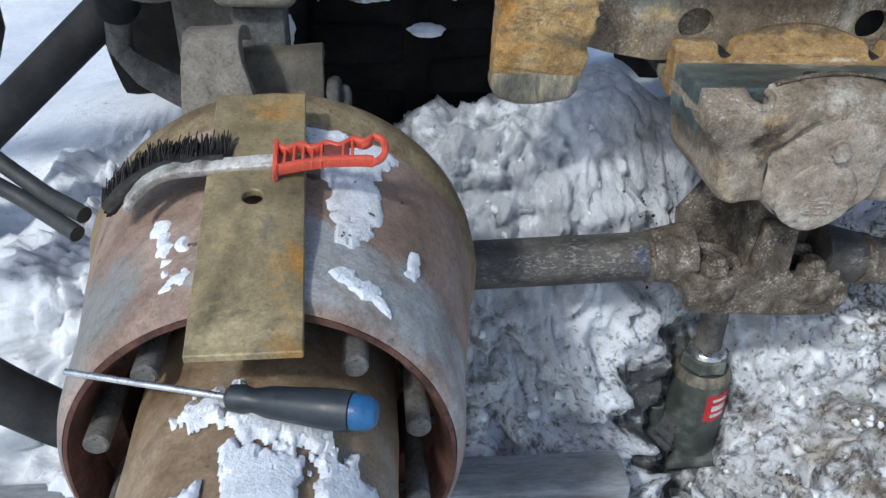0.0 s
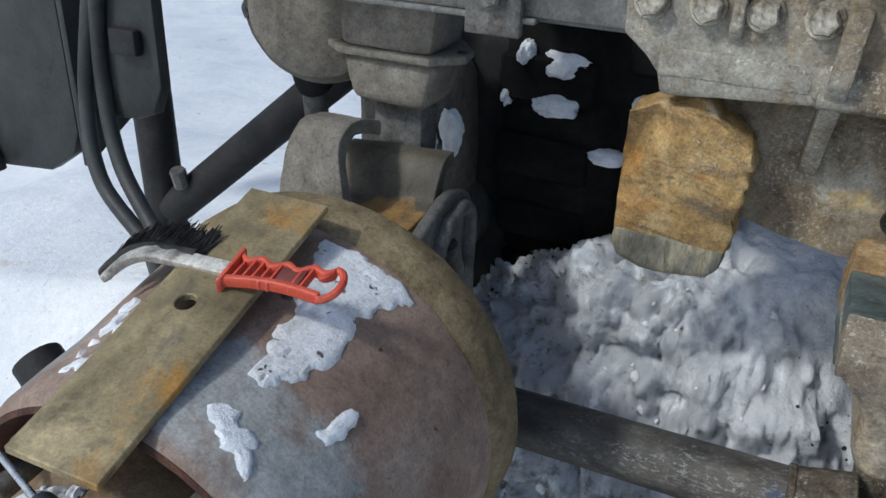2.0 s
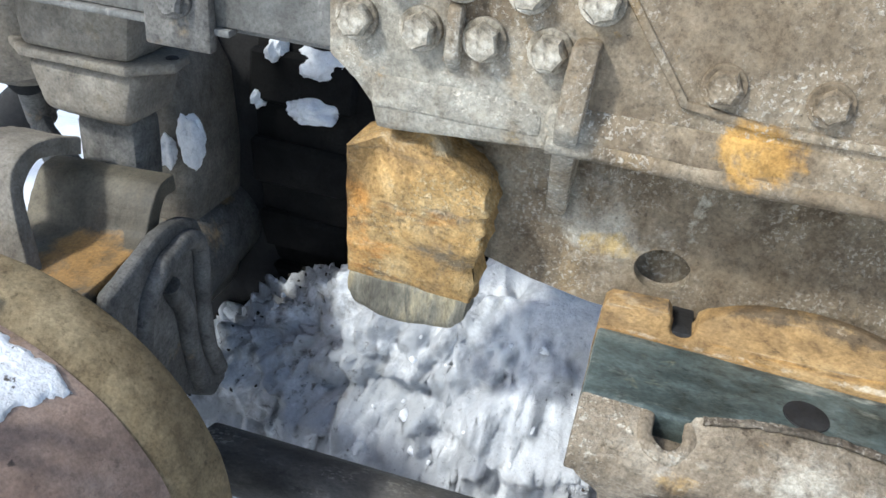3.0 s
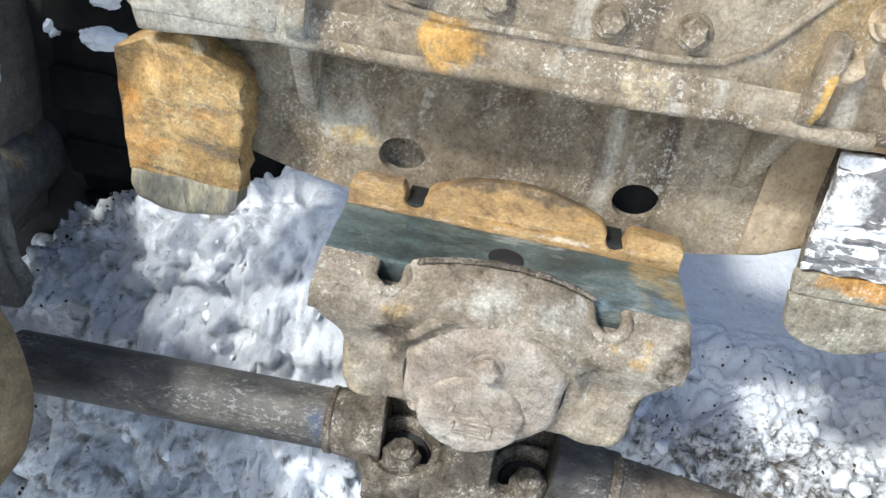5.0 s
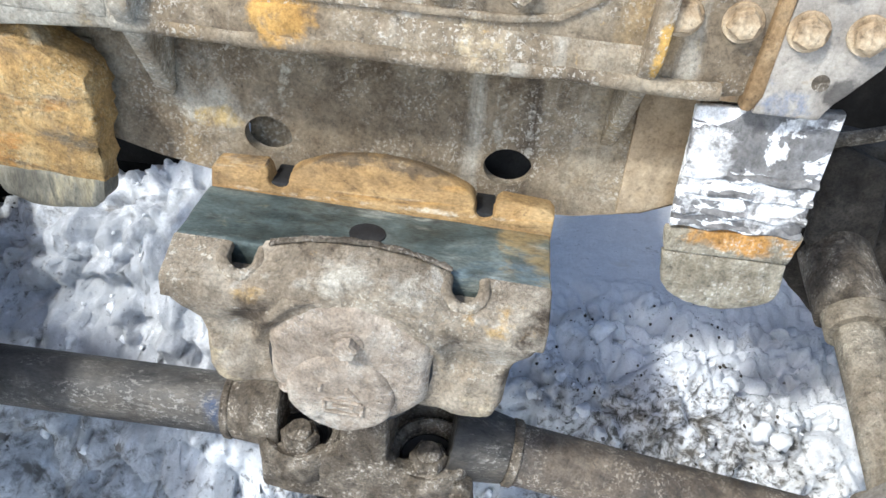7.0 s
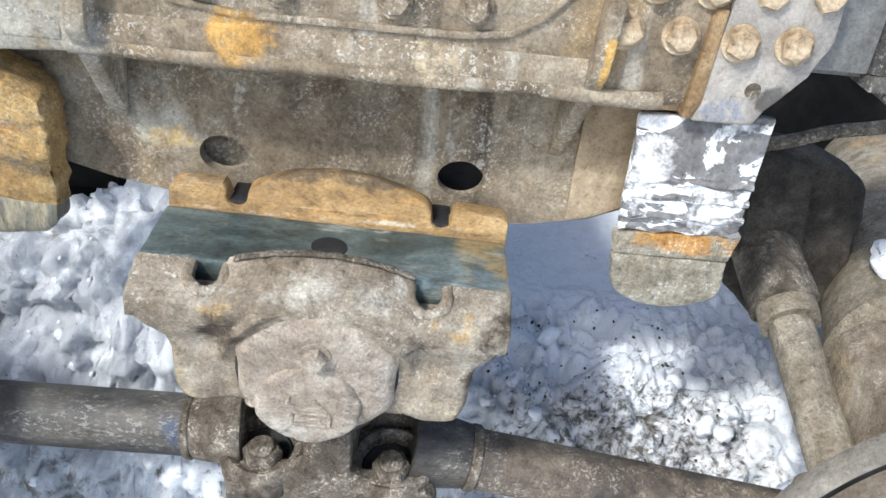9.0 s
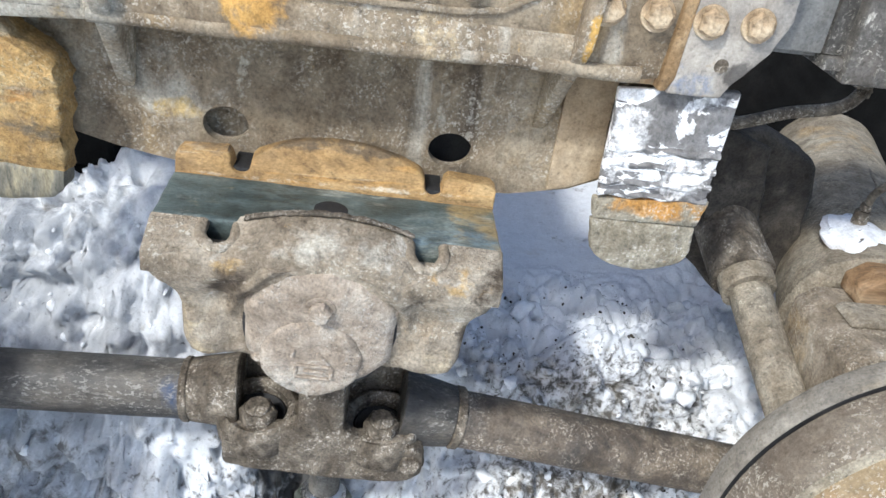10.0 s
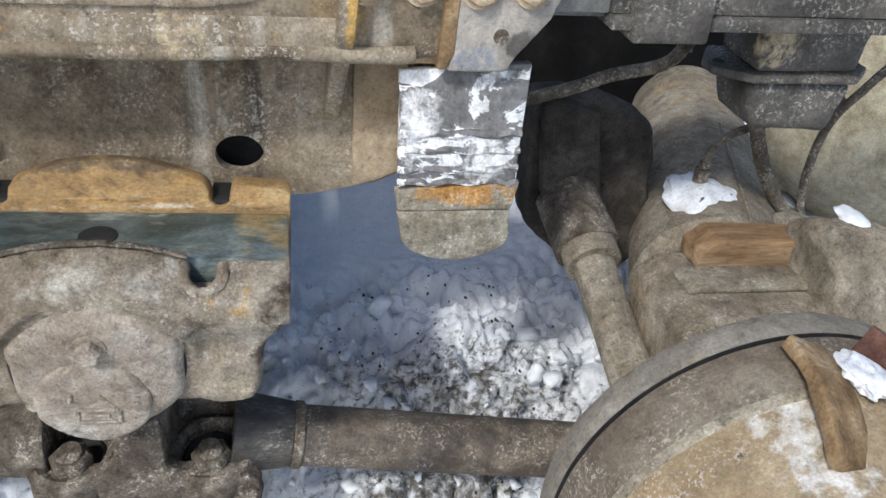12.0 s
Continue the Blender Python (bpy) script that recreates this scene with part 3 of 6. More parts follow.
def snow_point(x, y):
    """A point of the snow's surface: the broad form, then clots and crumbs pushed out along its slope."""
    z0 = snow_base(x, y)
    near = -1.2 < x < 2.2 and 0.4 < y < 2.4
    if near:
        gx, gy = (snow_base(x + 0.01, y) - snow_base(x - 0.01, y)) / 0.02, (snow_base(x, y + 0.01) - snow_base(x, y - 0.01)) / 0.02
        nrm = Vector((-gx, -gy, 1.0)).normalized()
    else:
        nrm = Vector((0, 0, 1))
    flat = Vector((x, y, 0.0))
    p = Vector((x, y, z0))
    rough = step(0.6, 0.92, y) * step(2.2, 1.88, y) * step(-1.0, -0.64, x) * step(2.05, 1.68, x)
    smooth = step(0.55, 0.8, x) * step(1.62, 1.74, y + 0.05 * noise.noise(flat * 6)) * step(1.35, 1.1, x)
    slab = step(0.24, 0.30, x + 0.04 * noise.noise(flat * 11)) * step(1.39, 1.44, y + 0.05 * noise.noise(flat * 9)) * step(0.62, 0.5, x)
    smooth = max(smooth, 0.85 * slab)
    wide = noise.fractal(flat * 0.9 + Vector((4, 4, 0)), 1.0, 2.0, 4) * 0.09 * step(1.2, 2.5, max(abs(x - 0.4), abs(y - 1.2)))
    far = noise.fractal(flat * 0.25 + Vector((1, 7, 0)), 1.0, 2.0, 3) * 0.35 * step(5, 20, math.hypot(x, y - 1))
    out = 0.0
    if rough > 0.0:
        big = noise.fractal(p * 3.1, 1.0, 2.0, 3) * 0.03
        soft = step(-0.3, 0.3, noise.noise(p * 2.3 + Vector((7, 2, 1))))
        q = p + Vector((noise.noise(p * 14), noise.noise(p * 14 + Vector((5, 5, 5))), noise.noise(p * 14 + Vector((9, 1, 5))))) * 0.02
        front = step(1.42, 1.22, y)
        lumps = noise.turbulence(q * 5.5 + Vector((0, 0, 3.3)), 2, True, amplitude_scale=0.5, frequency_scale=2.2) * (0.05 + 0.09 * front) - 0.045
        if smooth < 0.95:
            lumps += (0.06 + 0.05 * front) * puff(q, 10.0, 0.0) + (0.048 + 0.014 * front) * puff(q, 22.0, 3.0) + (0.024 + 0.010 * soft) * puff(q, 48.0, 9.0) + 0.010 * puff(q, 95.0, 5.0) - 0.094 - 0.05 * front
        crumbs = (noise.turbulence(q * 30 + Vector((2, 0, 1.1)), 4, True, amplitude_scale=0.62, frequency_scale=2.1) - 0.4) * (0.010 + 0.015 * (1 - soft))
        out = (big + lumps + crumbs) * rough * (1 - 0.93 * smooth)
    return p + Vector((0, 0, wide + far)) + nrm * out


def stops_of(lo, hi, fine, reach):
    c = list(np.arange(lo, hi + fine / 2, fine))
    s, right, left = fine, [], []
    q = hi
    while q < reach:
        s *= 1.17
        q += s
        right.append(q)
    s, q = fine, lo
    while q > -reach:
        s *= 1.17
        q -= s
        left.append(q)
    return left[::-1] + c + right


def build_ground():
    xs, ys = stops_of(-0.6, 1.65, 0.0048, 90), stops_of(0.95, 1.85, 0.0048, 90)
    verts = [tuple(snow_point(x, y)) for y in ys for x in xs]
    n = len(xs)
    faces = [(j * n + i, j * n + i + 1, (j + 1) * n + i + 1, (j + 1) * n + i) for j in range(len(ys) - 1) for i in range(n - 1)]
    me = bpy.data.meshes.new("ground")
    me.from_pydata(verts, [], faces)
    for f in me.polygons:
        f.use_smooth = True
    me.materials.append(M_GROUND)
    ob = new("ground", me)
    tagged(ob, "trampled, lumpy snow with dark soil mixed in", "snow ground", kind="structure")


build_ground()


def scatter():
    """Loose snow clods and soil crumbs on the ground."""
    rnd = random.Random(4)
    shapes = []
    for k in range(12):
        own = bmesh.new()
        bmesh.ops.create_icosphere(own, subdivisions=2 if k < 8 else 1, radius=1)
        for v in own.verts:
            v.co *= 1 + 0.75 * noise.fractal(v.co * 2.1 + Vector((k * 5.1, 2, k)), 1.0, 2.0, 4)
        shapes.append(([v.co.copy() for v in own.verts], [[v.index for v in f.verts] for f in own.faces]))
        own.free()
    sets = {"snow_clods": ([], []), "soil_crumbs": ([], [])}

    def add(key, at, r):
        co, fa = rnd.choice(shapes[:8] if key == "snow_clods" else shapes[8:])
        vs, fs = sets[key]
        m = Matrix.Translation(at) @ Euler((rnd.random() * 6, rnd.random() * 6, rnd.random() * 6)).to_matrix().to_4x4() @ Matrix.Diagonal((r, r * rnd.uniform(0.7, 1.2), r * rnd.uniform(0.5, 0.9), 1))
        o = len(vs)
        vs.extend(tuple(m @ q) for q in co)
        fs.extend([o + i for i in f] for f in fa)

    for _ in range(1300):
        x, y = rnd.uniform(-0.5, 1.6), rnd.uniform(0.95, 1.75)
        if noise.noise(Vector((x * 3.2, y * 3.2, 5.0))) < -0.15 or (0.6 < x < 1.3 and y > 1.68) or (0.2 < x < 0.6 and y > 1.44) or math.hypot(x - 0.55, y - 1.33) < 0.12:
            continue
        r = 0.003 + 0.016 * rnd.random() ** 4
        add("snow_clods", snow_point(x, y) + Vector((0, 0, r * 0.1)), r)
    for _ in range(9000):
        x, y = rnd.uniform(-0.5, 1.6), rnd.uniform(0.95, 1.8)
        if noise.noise(Vector((x * 3.6, y * 3.6, 11.0))) + 0.5 * math.exp(-((x - 0.98) ** 2 + (y - 1.42) ** 2) / 0.03) < 0.12 or (x > 0.55 and y > 1.62 + 0.08 * rnd.random()) or (0.2 < x < 0.55 and y > 1.42):
            continue
        r = 0.0007 + 0.0030 * rnd.random() ** 4
        add("soil_crumbs", snow_point(x, y) + Vector((0, 0, r * 0.3)), r)
    for key, mat_, lab, cat in (("snow_clods", M_SNOWBIT, "loose clods of crusted snow on the ground", "snow"), ("soil_crumbs", M_DIRT, "black soil crumbs strewn over the snow", "soil")):
        me = bpy.data.meshes.new(key)
        me.from_pydata(sets[key][0], [], sets[key][1])
        for f in me.polygons:
            f.use_smooth = True
        me.materials.append(mat_)
        tagged(new(key, me), lab, cat, kind="stuff")


scatter()

# ---- lorry frame ----
RY = 1.236      # outer face of the frame rail
rail = thing("lorry_frame", (0.6, RY, 1.03), "grey steel lorry frame rail with bolted cast suspension bracket", "vehicle frame")
# rail: a channel that opens towards the far side, its rear end rounded
prof = [(-0.335, 1.06), (-0.31, 1.036), (1.05, 1.036), (1.05, 1.29), (-0.335, 1.29)]
part("web", prism(prof, "y", RY, RY + 0.009, 0.002), M_RAIL, rail, "grey painted steel web")
part("lower_flange", box((-0.30, RY + 0.0095, 1.030), (1.05, RY + 0.085, 1.039), 0.002), M_RAIL, rail)
part("lower_lip", box((-0.29, RY - 0.006, 1.029), (0.02, RY + 0.009, 1.0355), 0.002), M_RAIL, rail)
part("front_web", box((1.0502, RY - 0.004, 1.037), (3.2, RY + 0.009, 1.29), 0.002), M_DARKRAIL, rail, "dark grey steel rail")
part("front_flange", box((1.0502, RY - 0.012, 1.022), (3.2, RY + 0.085, 1.0365), 0.003), M_DARKRAIL, rail)
part("far_rail", box((-0.6, 2.02, 1.03), (3.2, 2.06, 1.29), 0.004), M_DARKRAIL, rail, "dark far rail")
part("cross_tube", rod((-0.12, RY + 0.02, 1.14), (-0.12, 2.03, 1.14), 0.05), M_DARKRAIL, rail)
part("cross_beam", box((0.48, RY + 0.15, 0.93), (0.64, 2.02, 1.10), 0.02), M_DARKRAIL, rail)
# square bolted plate at the rail's lower edge
part("clamp_plate", box((-0.058, RY - 0.013, 1.014), (0.006, RY - 0.0005, 1.10), 0.003), M_GREYSTEEL, rail, "small dusty square plate")
bolt(rail, (-0.026, RY - 0.013, 1.058), 0.013, 0.012, M_GREYSTEEL, 0.017, 12)
part("rivet", lathe([(0, 0.016), (0.005, 0.015), (0.010, 0.009), (0.011, 0.0)], (-0.108, RY, 1.066), (0, -1, 0), 20), M_RAIL, rail)

# cast bracket: an upper plate on the rail and a deeper lower web with two round holes
PY = 1.30
upper = [(0.116, 1.036), (0.112, 1.29), (0.995, 1.29), (0.99, 1.11), (0.965, 1.04), (0.905, 1.0), (0.86, 0.992), (0.31, 0.992), (0.19, 0.983), (0.160, 0.981), (0.154, 1.002), (0.140, 1.019)]


def cast_upper():
    bm = prism(upper, "y", RY - 0.018, RY - 0.0005, 0.004)
    return rough_up(bm, 0.0016, 28, 2)


bracket = part("cast_bracket", cast_upper(), M_CAST, rail, "dusty brown cast iron bracket plate")


def holed(outline, holes, y0, y1, seg=28):
    """A plate with round holes that go through it."""
    bm = bmesh.new()
    loops = [[(x, z) for x, z in outline]]
    for cx, cz, rx, rz in holes:
        loops.append([(cx + rx * math.cos(2 * math.pi * k / seg), cz + rz * math.sin(2 * math.pi * k / seg)) for k in range(seg)])
    for y in (y0, y1):
        edges = []
        for lp in loops:
            vs = [bm.verts.new((x, y, z)) for x, z in lp]
            edges += [bm.edges.new((vs[i], vs[(i + 1) % len(vs)])) for i in range(len(vs))]
        bmesh.ops.triangle_fill(bm, edges=edges, use_beauty=True)
    bm.verts.ensure_lookup_table()
    tot = sum(len(lp) for lp in loops)
    o = 0
    for lp in loops:
        n = len(lp)
        for i in range(n):
            j = (i + 1) % n
            a, b = bm.verts[o + i], bm.verts[o + j]
            c, d = bm.verts[tot + o + j], bm.verts[tot + o + i]
            bm.faces.new((a, b, c, d))
        o += n
    bmesh.ops.recalc_face_normals(bm, faces=bm.faces)
    return bm


low = [(0.164, 1.03), (0.165, 0.98), (0.172, 0.925), (0.195, 0.872), (0.243, 0.838), (0.30, 0.822), (0.36, 0.811), (0.46, 0.806), (0.66, 0.804), (0.76, 0.808), (0.83, 0.822), (0.875, 0.842), (0.905, 0.872), (0.925, 0.93), (0.93, 1.03)]
lower_bm = holed(low, [(0.42, 0.862, 0.026, 0.022), (0.681, 0.857, 0.026, 0.022)], PY, PY + 0.016)
part("lower_web", lower_bm, M_CAST, rail, "dusty brown cast plate with two round holes", True, 30)
# black box added behind the right-hand hole to keep it dark
part("hole_backing", box((0.62, PY + 0.05, 0.808), (0.80, PY + 0.07, 1.0), 0.004), M_BLACK, rail)
part("inner_rib", box((0.39, PY + 0.03, 0.81), (0.47, PY + 0.05, 0.93), 0.004), M_CAST, rail)
part("ledge", rough_up(prism([(RY - 0.024, 0.998), (RY - 0.026, 1.018), (RY - 0.0185, 1.034), (PY + 0.001, 1.034), (PY + 0.001, 0.972), (PY - 0.012, 0.982), (RY + 0.01, 0.988)], "x", 0.30, 0.80, 0.006, None, 3), 0.0016, 30, 2), M_CAST, rail)
part("ledge", rough_up(prism([(RY - 0.020, 1.0), (RY - 0.0185, 1.03), (PY + 0.001, 1.034), (PY + 0.001, 0.978), (RY + 0.01, 0.99)], "x", 0.155, 0.2995, 0.006, None, 3), 0.0014, 30, 2), M_CAST, rail)
part("side_plate", prism([(0.803, 0.99), (0.803, 1.036), (0.885, 1.036), (0.885, 0.985), (0.84, 0.985)], "y", RY - 0.010, PY - 0.001, 0.004), M_PINK, rail, "sandy pale cast plate")
part("lower_face", prism([(0.803, 0.985), (0.905, 0.985), (0.90, 0.88), (0.872, 0.846), (0.83, 0.826), (0.803, 0.82)], "y", PY - 0.006, PY - 0.0005, 0.002), M_PINK, rail, "sandy pale cast plate")


def rib(x, z1, z0, w, d_top, mat_=M_CAST, name="rib", lean=0.0):
    o = [(RY - d_top, z1), (RY - d_top - 0.002, (z1 + z0) / 2 + 0.03), (PY - 0.018, z0 + 0.02), (PY - 0.001, z0), (PY - 0.001, z1)]
    bm = prism(o, "x", x - w / 2, x + w / 2, 0.004)
    for v in bm.verts:
        v.co.x += lean * (v.co.z - z1)
    return part(name, rough_up(bm, 0.001, 40, 1), mat_, rail)


rib(0.222, 1.095, 0.955, 0.012, 0.030)
part("ledge_bead", rough_up(hose([(0.305 + 0.05 * k, RY - 0.021 + 0.001 * math.sin(k), 0.999 + 0.0012 * math.sin(k * 1.7)) for k in range(12)], 0.0085, None, 14, 6), 0.0012, 50), M_CAST, rail)
rib(0.324, 1.085, 0.895, 0.020, 0.042, lean=0.06)
rib(0.795, 1.09, 0.895, 0.018, 0.040, M_CAST, lean=0.08)
part("rust_edge", prism([(0.884, 1.09), (0.897, 1.09), (0.893, 1.0), (0.886, 0.985), (0.876, 0.985)], "y", RY - 0.026, PY - 0.002, 0.003), M_CLIP, rail)
# shallow panel above the ledge with its raised border
border = [(0.30, 1.17), (0.335, 1.135), (0.40, 1.05), (0.46, 1.042), (0.66, 1.042), (0.705, 1.047), (0.735, 1.065), (0.79, 1.13)]
part("seam", strip([Vector((x, RY - 0.019, z)) for x, z in border], (0, 1, 0), 0.006, 0.007), M_CAST, rail)
BF = RY - 0.018
for i, x in enumerate((0.141, 0.194, 0.245, 0.296)):
    bolt(rail, (x, BF, 1.071), 0.0145, 0.016, M_BOLTHEAD, 0.0178, i * 17 + 5)
for i, x in enumerate((0.170, 0.223, 0.275, 0.328)):
    bolt(rail, (x, BF, 1.113), 0.0145, 0.016, M_BOLTHEAD, 0.0178, i * 23 + 11)
for i, (x, z) in enumerate(((0.424, 1.068), (0.497, 1.068), (0.600, 1.067), (0.673, 1.069))):
    bolt(rail, (x, BF, z), 0.0135, 0.012, M_CAST, 0.0165, i * 31 + 3)
for i, (x, z) in enumerate(((0.809, 1.061), (0.860, 1.061), (0.913, 1.061), (0.962, 1.063))):
    bolt(rail, (x, BF - (0.006 if i > 1 else 0), z), 0.0145, 0.014, M_BOLTTAN, 0.0178, i * 13)
for i, (x, z) in enumerate(((0.83, 1.105), (0.88, 1.105), (0.93, 1.106), (0.98, 1.108))):
    bolt(rail, (x, BF, z), 0.0145, 0.014, M_BOLTTAN, 0.0178, i * 21 + 8)

# ---- rubbed stop block at the rear end of the bracket ----
stop = thing("spring_stop_block", (0.195, 1.25, 0.77), "orange rusted flaking steel spring stop under the frame", "spring bracket", "spring stops")


def stop_block():
    w = 0.066
    o = [(-w, 0.972), (-w * 0.5, 0.985), (0.002, 0.990), (w * 0.45, 0.974), (w, 0.945), (w, 0.90), (w * 0.98, 0.815), (-w * 0.98, 0.82), (-w, 0.90)]
    bm = prism([(0.196 + x, z - 0.012) for x, z in o], "y", 1.222, 1.285, 0.0035)
    for v in bm.verts:
        if v.co.y < 1.25:
            v.co.y += 0.20 * (0.96 - v.co.z) if v.co.z < 0.96 else 0.9 * (v.co.z - 0.955)
    for v in bm.verts:
        v.co.x -= 0.05 * (0.955 - v.co.z)
    bmesh.ops.triangulate(bm, faces=bm.faces)
    bmesh.ops.subdivide_edges(bm, edges=bm.edges, cuts=2, use_grid_fill=True)
    bmesh.ops.subdivide_edges(bm, edges=[e for e in bm.edges if e.calc_length() > 0.008], cuts=1)
    bm.normal_update()
    for v in bm.verts:
        ridge = 1.9 * abs(noise.noise(Vector((v.co.x * 7, 0, v.co.z * 48 + v.co.x * 6)))) + 0.5 * noise.fractal(v.co * 45, 1.0, 2.0, 3)
        side = step(0.0, 0.06, v.co.x - 0.15)
        v.co += v.normal * (0.005 * ridge * (0.3 + 1.2 * side) - 0.003)
    return bm


part("body", stop_block(), M_BLOCK, stop, "", True, 60)


def stop_end():
    w = 0.0645
    o = [(-w, 0.815), (w, 0.812), (w * 0.99, 0.785), (w * 0.8, 0.772), (w * 0.3, 0.765), (-w * 0.4, 0.765), (-w * 0.85, 0.775), (-w * 0.99, 0.79)]
    bm = prism([(0.196 + x * 0.97 - 0.05 * (0.955 - z), z - 0.001) for x, z in o], "y", 1.254, 1.290, 0.006)
    return rough_up(bm, 0.002, 50, 2)


part("end", stop_end(), M_BLOCKGREY, stop, "grey worn steel end")
part("lug", box((0.15, 1.28, 0.86), (0.24, PY + 0.0, 0.95), 0.004), M_CAST, stop)

# ---- white-flaked spring bracket at the other end ----
wb = thing("spring_bracket", (0.91, 1.25, 0.756), "spring bracket with flaked white paint, bare orange rust and sandy tip", "spring bracket", "spring stops")


def bracket_plate(z1, z0, round_low, name, mat_, label, lift=0.0):
    xl, xr = 0.843, 0.977
    o = []
    if round_low:
        for k in range(13):
            w = math.pi + math.pi * k / 12
            o.append((0.913 + 0.0605 * math.cos(w), z0 + 0.030 + 0.030 * math.sin(w)))
        o += [(xr - 0.006, z1), (xl + 0.003, z1)]
    else:
        o = [(xl + 0.004, z0), (xr - 0.006, z0), (xr, z1 + 0.004), (xl, z1 - 0.004)]
    bm = prism(o, "y", 1.226 - lift, 1.238, 0.0025)
    bmesh.ops.triangulate(bm, faces=bm.faces)
    bmesh.ops.subdivide_edges(bm, edges=bm.edges, cuts=3, use_grid_fill=True)
    bm.normal_update()
    for v in bm.verts:
        v.co += v.normal * 0.0016 * noise.fractal(v.co * 55, 1.0, 2.0, 3)
        v.co.y += 0.10 * abs(v.co.z - 0.87) ** 1.5
    return part(name, bm, mat_, wb, label, True, 50)


bracket_plate(0.982, 0.853, False, "upper_face", M_WELD, "flaked white paint over dark steel")
bracket_plate(0.8525, 0.822, False, "rust_band", M_STONE, "bare orange rust band")
bracket_plate(0.8215, 0.757, True, "tip", M_STONE, "sandy grey rounded tip")
for z, r, s in ((0.912, 0.005, 1), (0.893, 0.004, 2), (0.872, 0.0045, 3), (0.857, 0.004, 4)):
    bead = hose([(0.845 + 0.0128 * k, 1.2275 + 0.0007 * math.sin(k * 2 + s), z + 0.0016 * math.sin(k * 1.9 + s * 3)) for k in range(11)], r, None, 8, 4)
    for v in bead.verts:
        v.co += Vector((0.2, -1, 0.6)) * 0.003 * noise.noise(v.co * 120)
        v.co.y += 0.10 * abs(v.co.z - 0.87) ** 1.5
    part("weld_bead", bead, M_WELD, wb)
part("back", rough_up(prism([(1.2385, 0.975), (1.298, 0.975), (1.298, 0.90), (1.27, 0.80), (1.2385, 0.78)], "x", 0.86, 0.962, 0.006), 0.0015, 40, 1), M_YOKE, wb)
neck = prism([(0.887, 0.983), (0.893, 1.04), (0.90, 1.12), (0.995, 1.125), (0.998, 1.07), (0.985, 1.035), (0.955, 1.0), (0.945, 0.983)], "y", BF - 0.0065, BF + 0.001, 0.003)
part("neck", rough_up(neck, 0.001, 40, 2), M_HEAT, wb, "heat-blued cut steel neck")
part("neck_hole", lathe([(0, 0.008), (0.0015, 0.0075), (0.0015, 0)], (0.937, BF - 0.0062, 1.018), (0, -1, 0), 16), M_YOKE, wb)

# ---- balancer saddle ----
sad = thing("balancer_saddle", (0.554, 1.17, 0.60), "muddy cast balancer saddle with slotted spring seat and round cover", "suspension saddle")
CX = 0.554
TIP = Matrix.Rotation(radians(1.6), 4, "Y")


def tipped(bm):
    bmesh.ops.transform(bm, matrix=Matrix.Translation((CX, 0, 0.82)) @ TIP @ Matrix.Translation((-CX, 0, -0.82)), verts=bm.verts)
    return bm


def notched(y_open, y_shut, y_edge, slots, w, z0, z1, crown, half=0.18, slope=0.0):
    """A flange with two upright bolt notches, open towards the spring seat, and an arched middle."""
    sgn = 1 if y_shut > y_open else -1
    o = [(-half, y_edge), (half, y_edge), (half, y_open)]
    for c in (slots[1], slots[0]):
        o.append((c + w / 2 + 0.003, y_open))
        o.append((c + w / 2, y_open + sgn * 0.003))
        for k in range(9):
            t = math.pi * k / 8
            o.append((c + w / 2 * math.cos(t), y_shut - sgn * w / 2 + sgn * w / 2 * math.sin(t)))
        o.append((c - w / 2, y_open + sgn * 0.003))
        o.append((c - w / 2 - 0.003, y_open))
        if c == slots[1]:
            a, b = c - w / 2 - 0.005, slots[0] + w / 2 + 0.005
            o += [(a + (b - a) * k / 12, y_open) for k in range(1, 12)]
    o.append((-half, y_open))
    own = prism([(CX + x, y) for x, y in o], "z", z0, z1, 0)
    long_edges = [q for q in own.edges if abs(q.verts[0].co.y - y_edge) < 1e-6 and abs(q.verts[1].co.y - y_edge) < 1e-6 and q.calc_length() > 0.2]
    bmesh.ops.subdivide_edges(own, edges=long_edges, cuts=35)
    a, b = slots[0] + w / 2 + 0.002, slots[1] - w / 2 - 0.002
    for v in own.verts:
        x = v.co.x - CX
        if v.co.z > z1 - 1e-5 and a < x < b:
            v.co.z += 0.005 + crown * math.sin(math.pi * (x - a) / (b - a)) ** 0.8
    bmesh.ops.triangulate(own, faces=own.faces)
    for v in own.verts:
        if slope and v.co.z > z1 - 0.001 and v.co.y < 1.132:
            v.co.z -= slope * (1.132 - v.co.y)
    bmesh.ops.recalc_face_normals(own, faces=own.faces)
    bevel(own, 0.0025, 2, 50)
    return tipped(rough_up(own, 0.0012, 60))


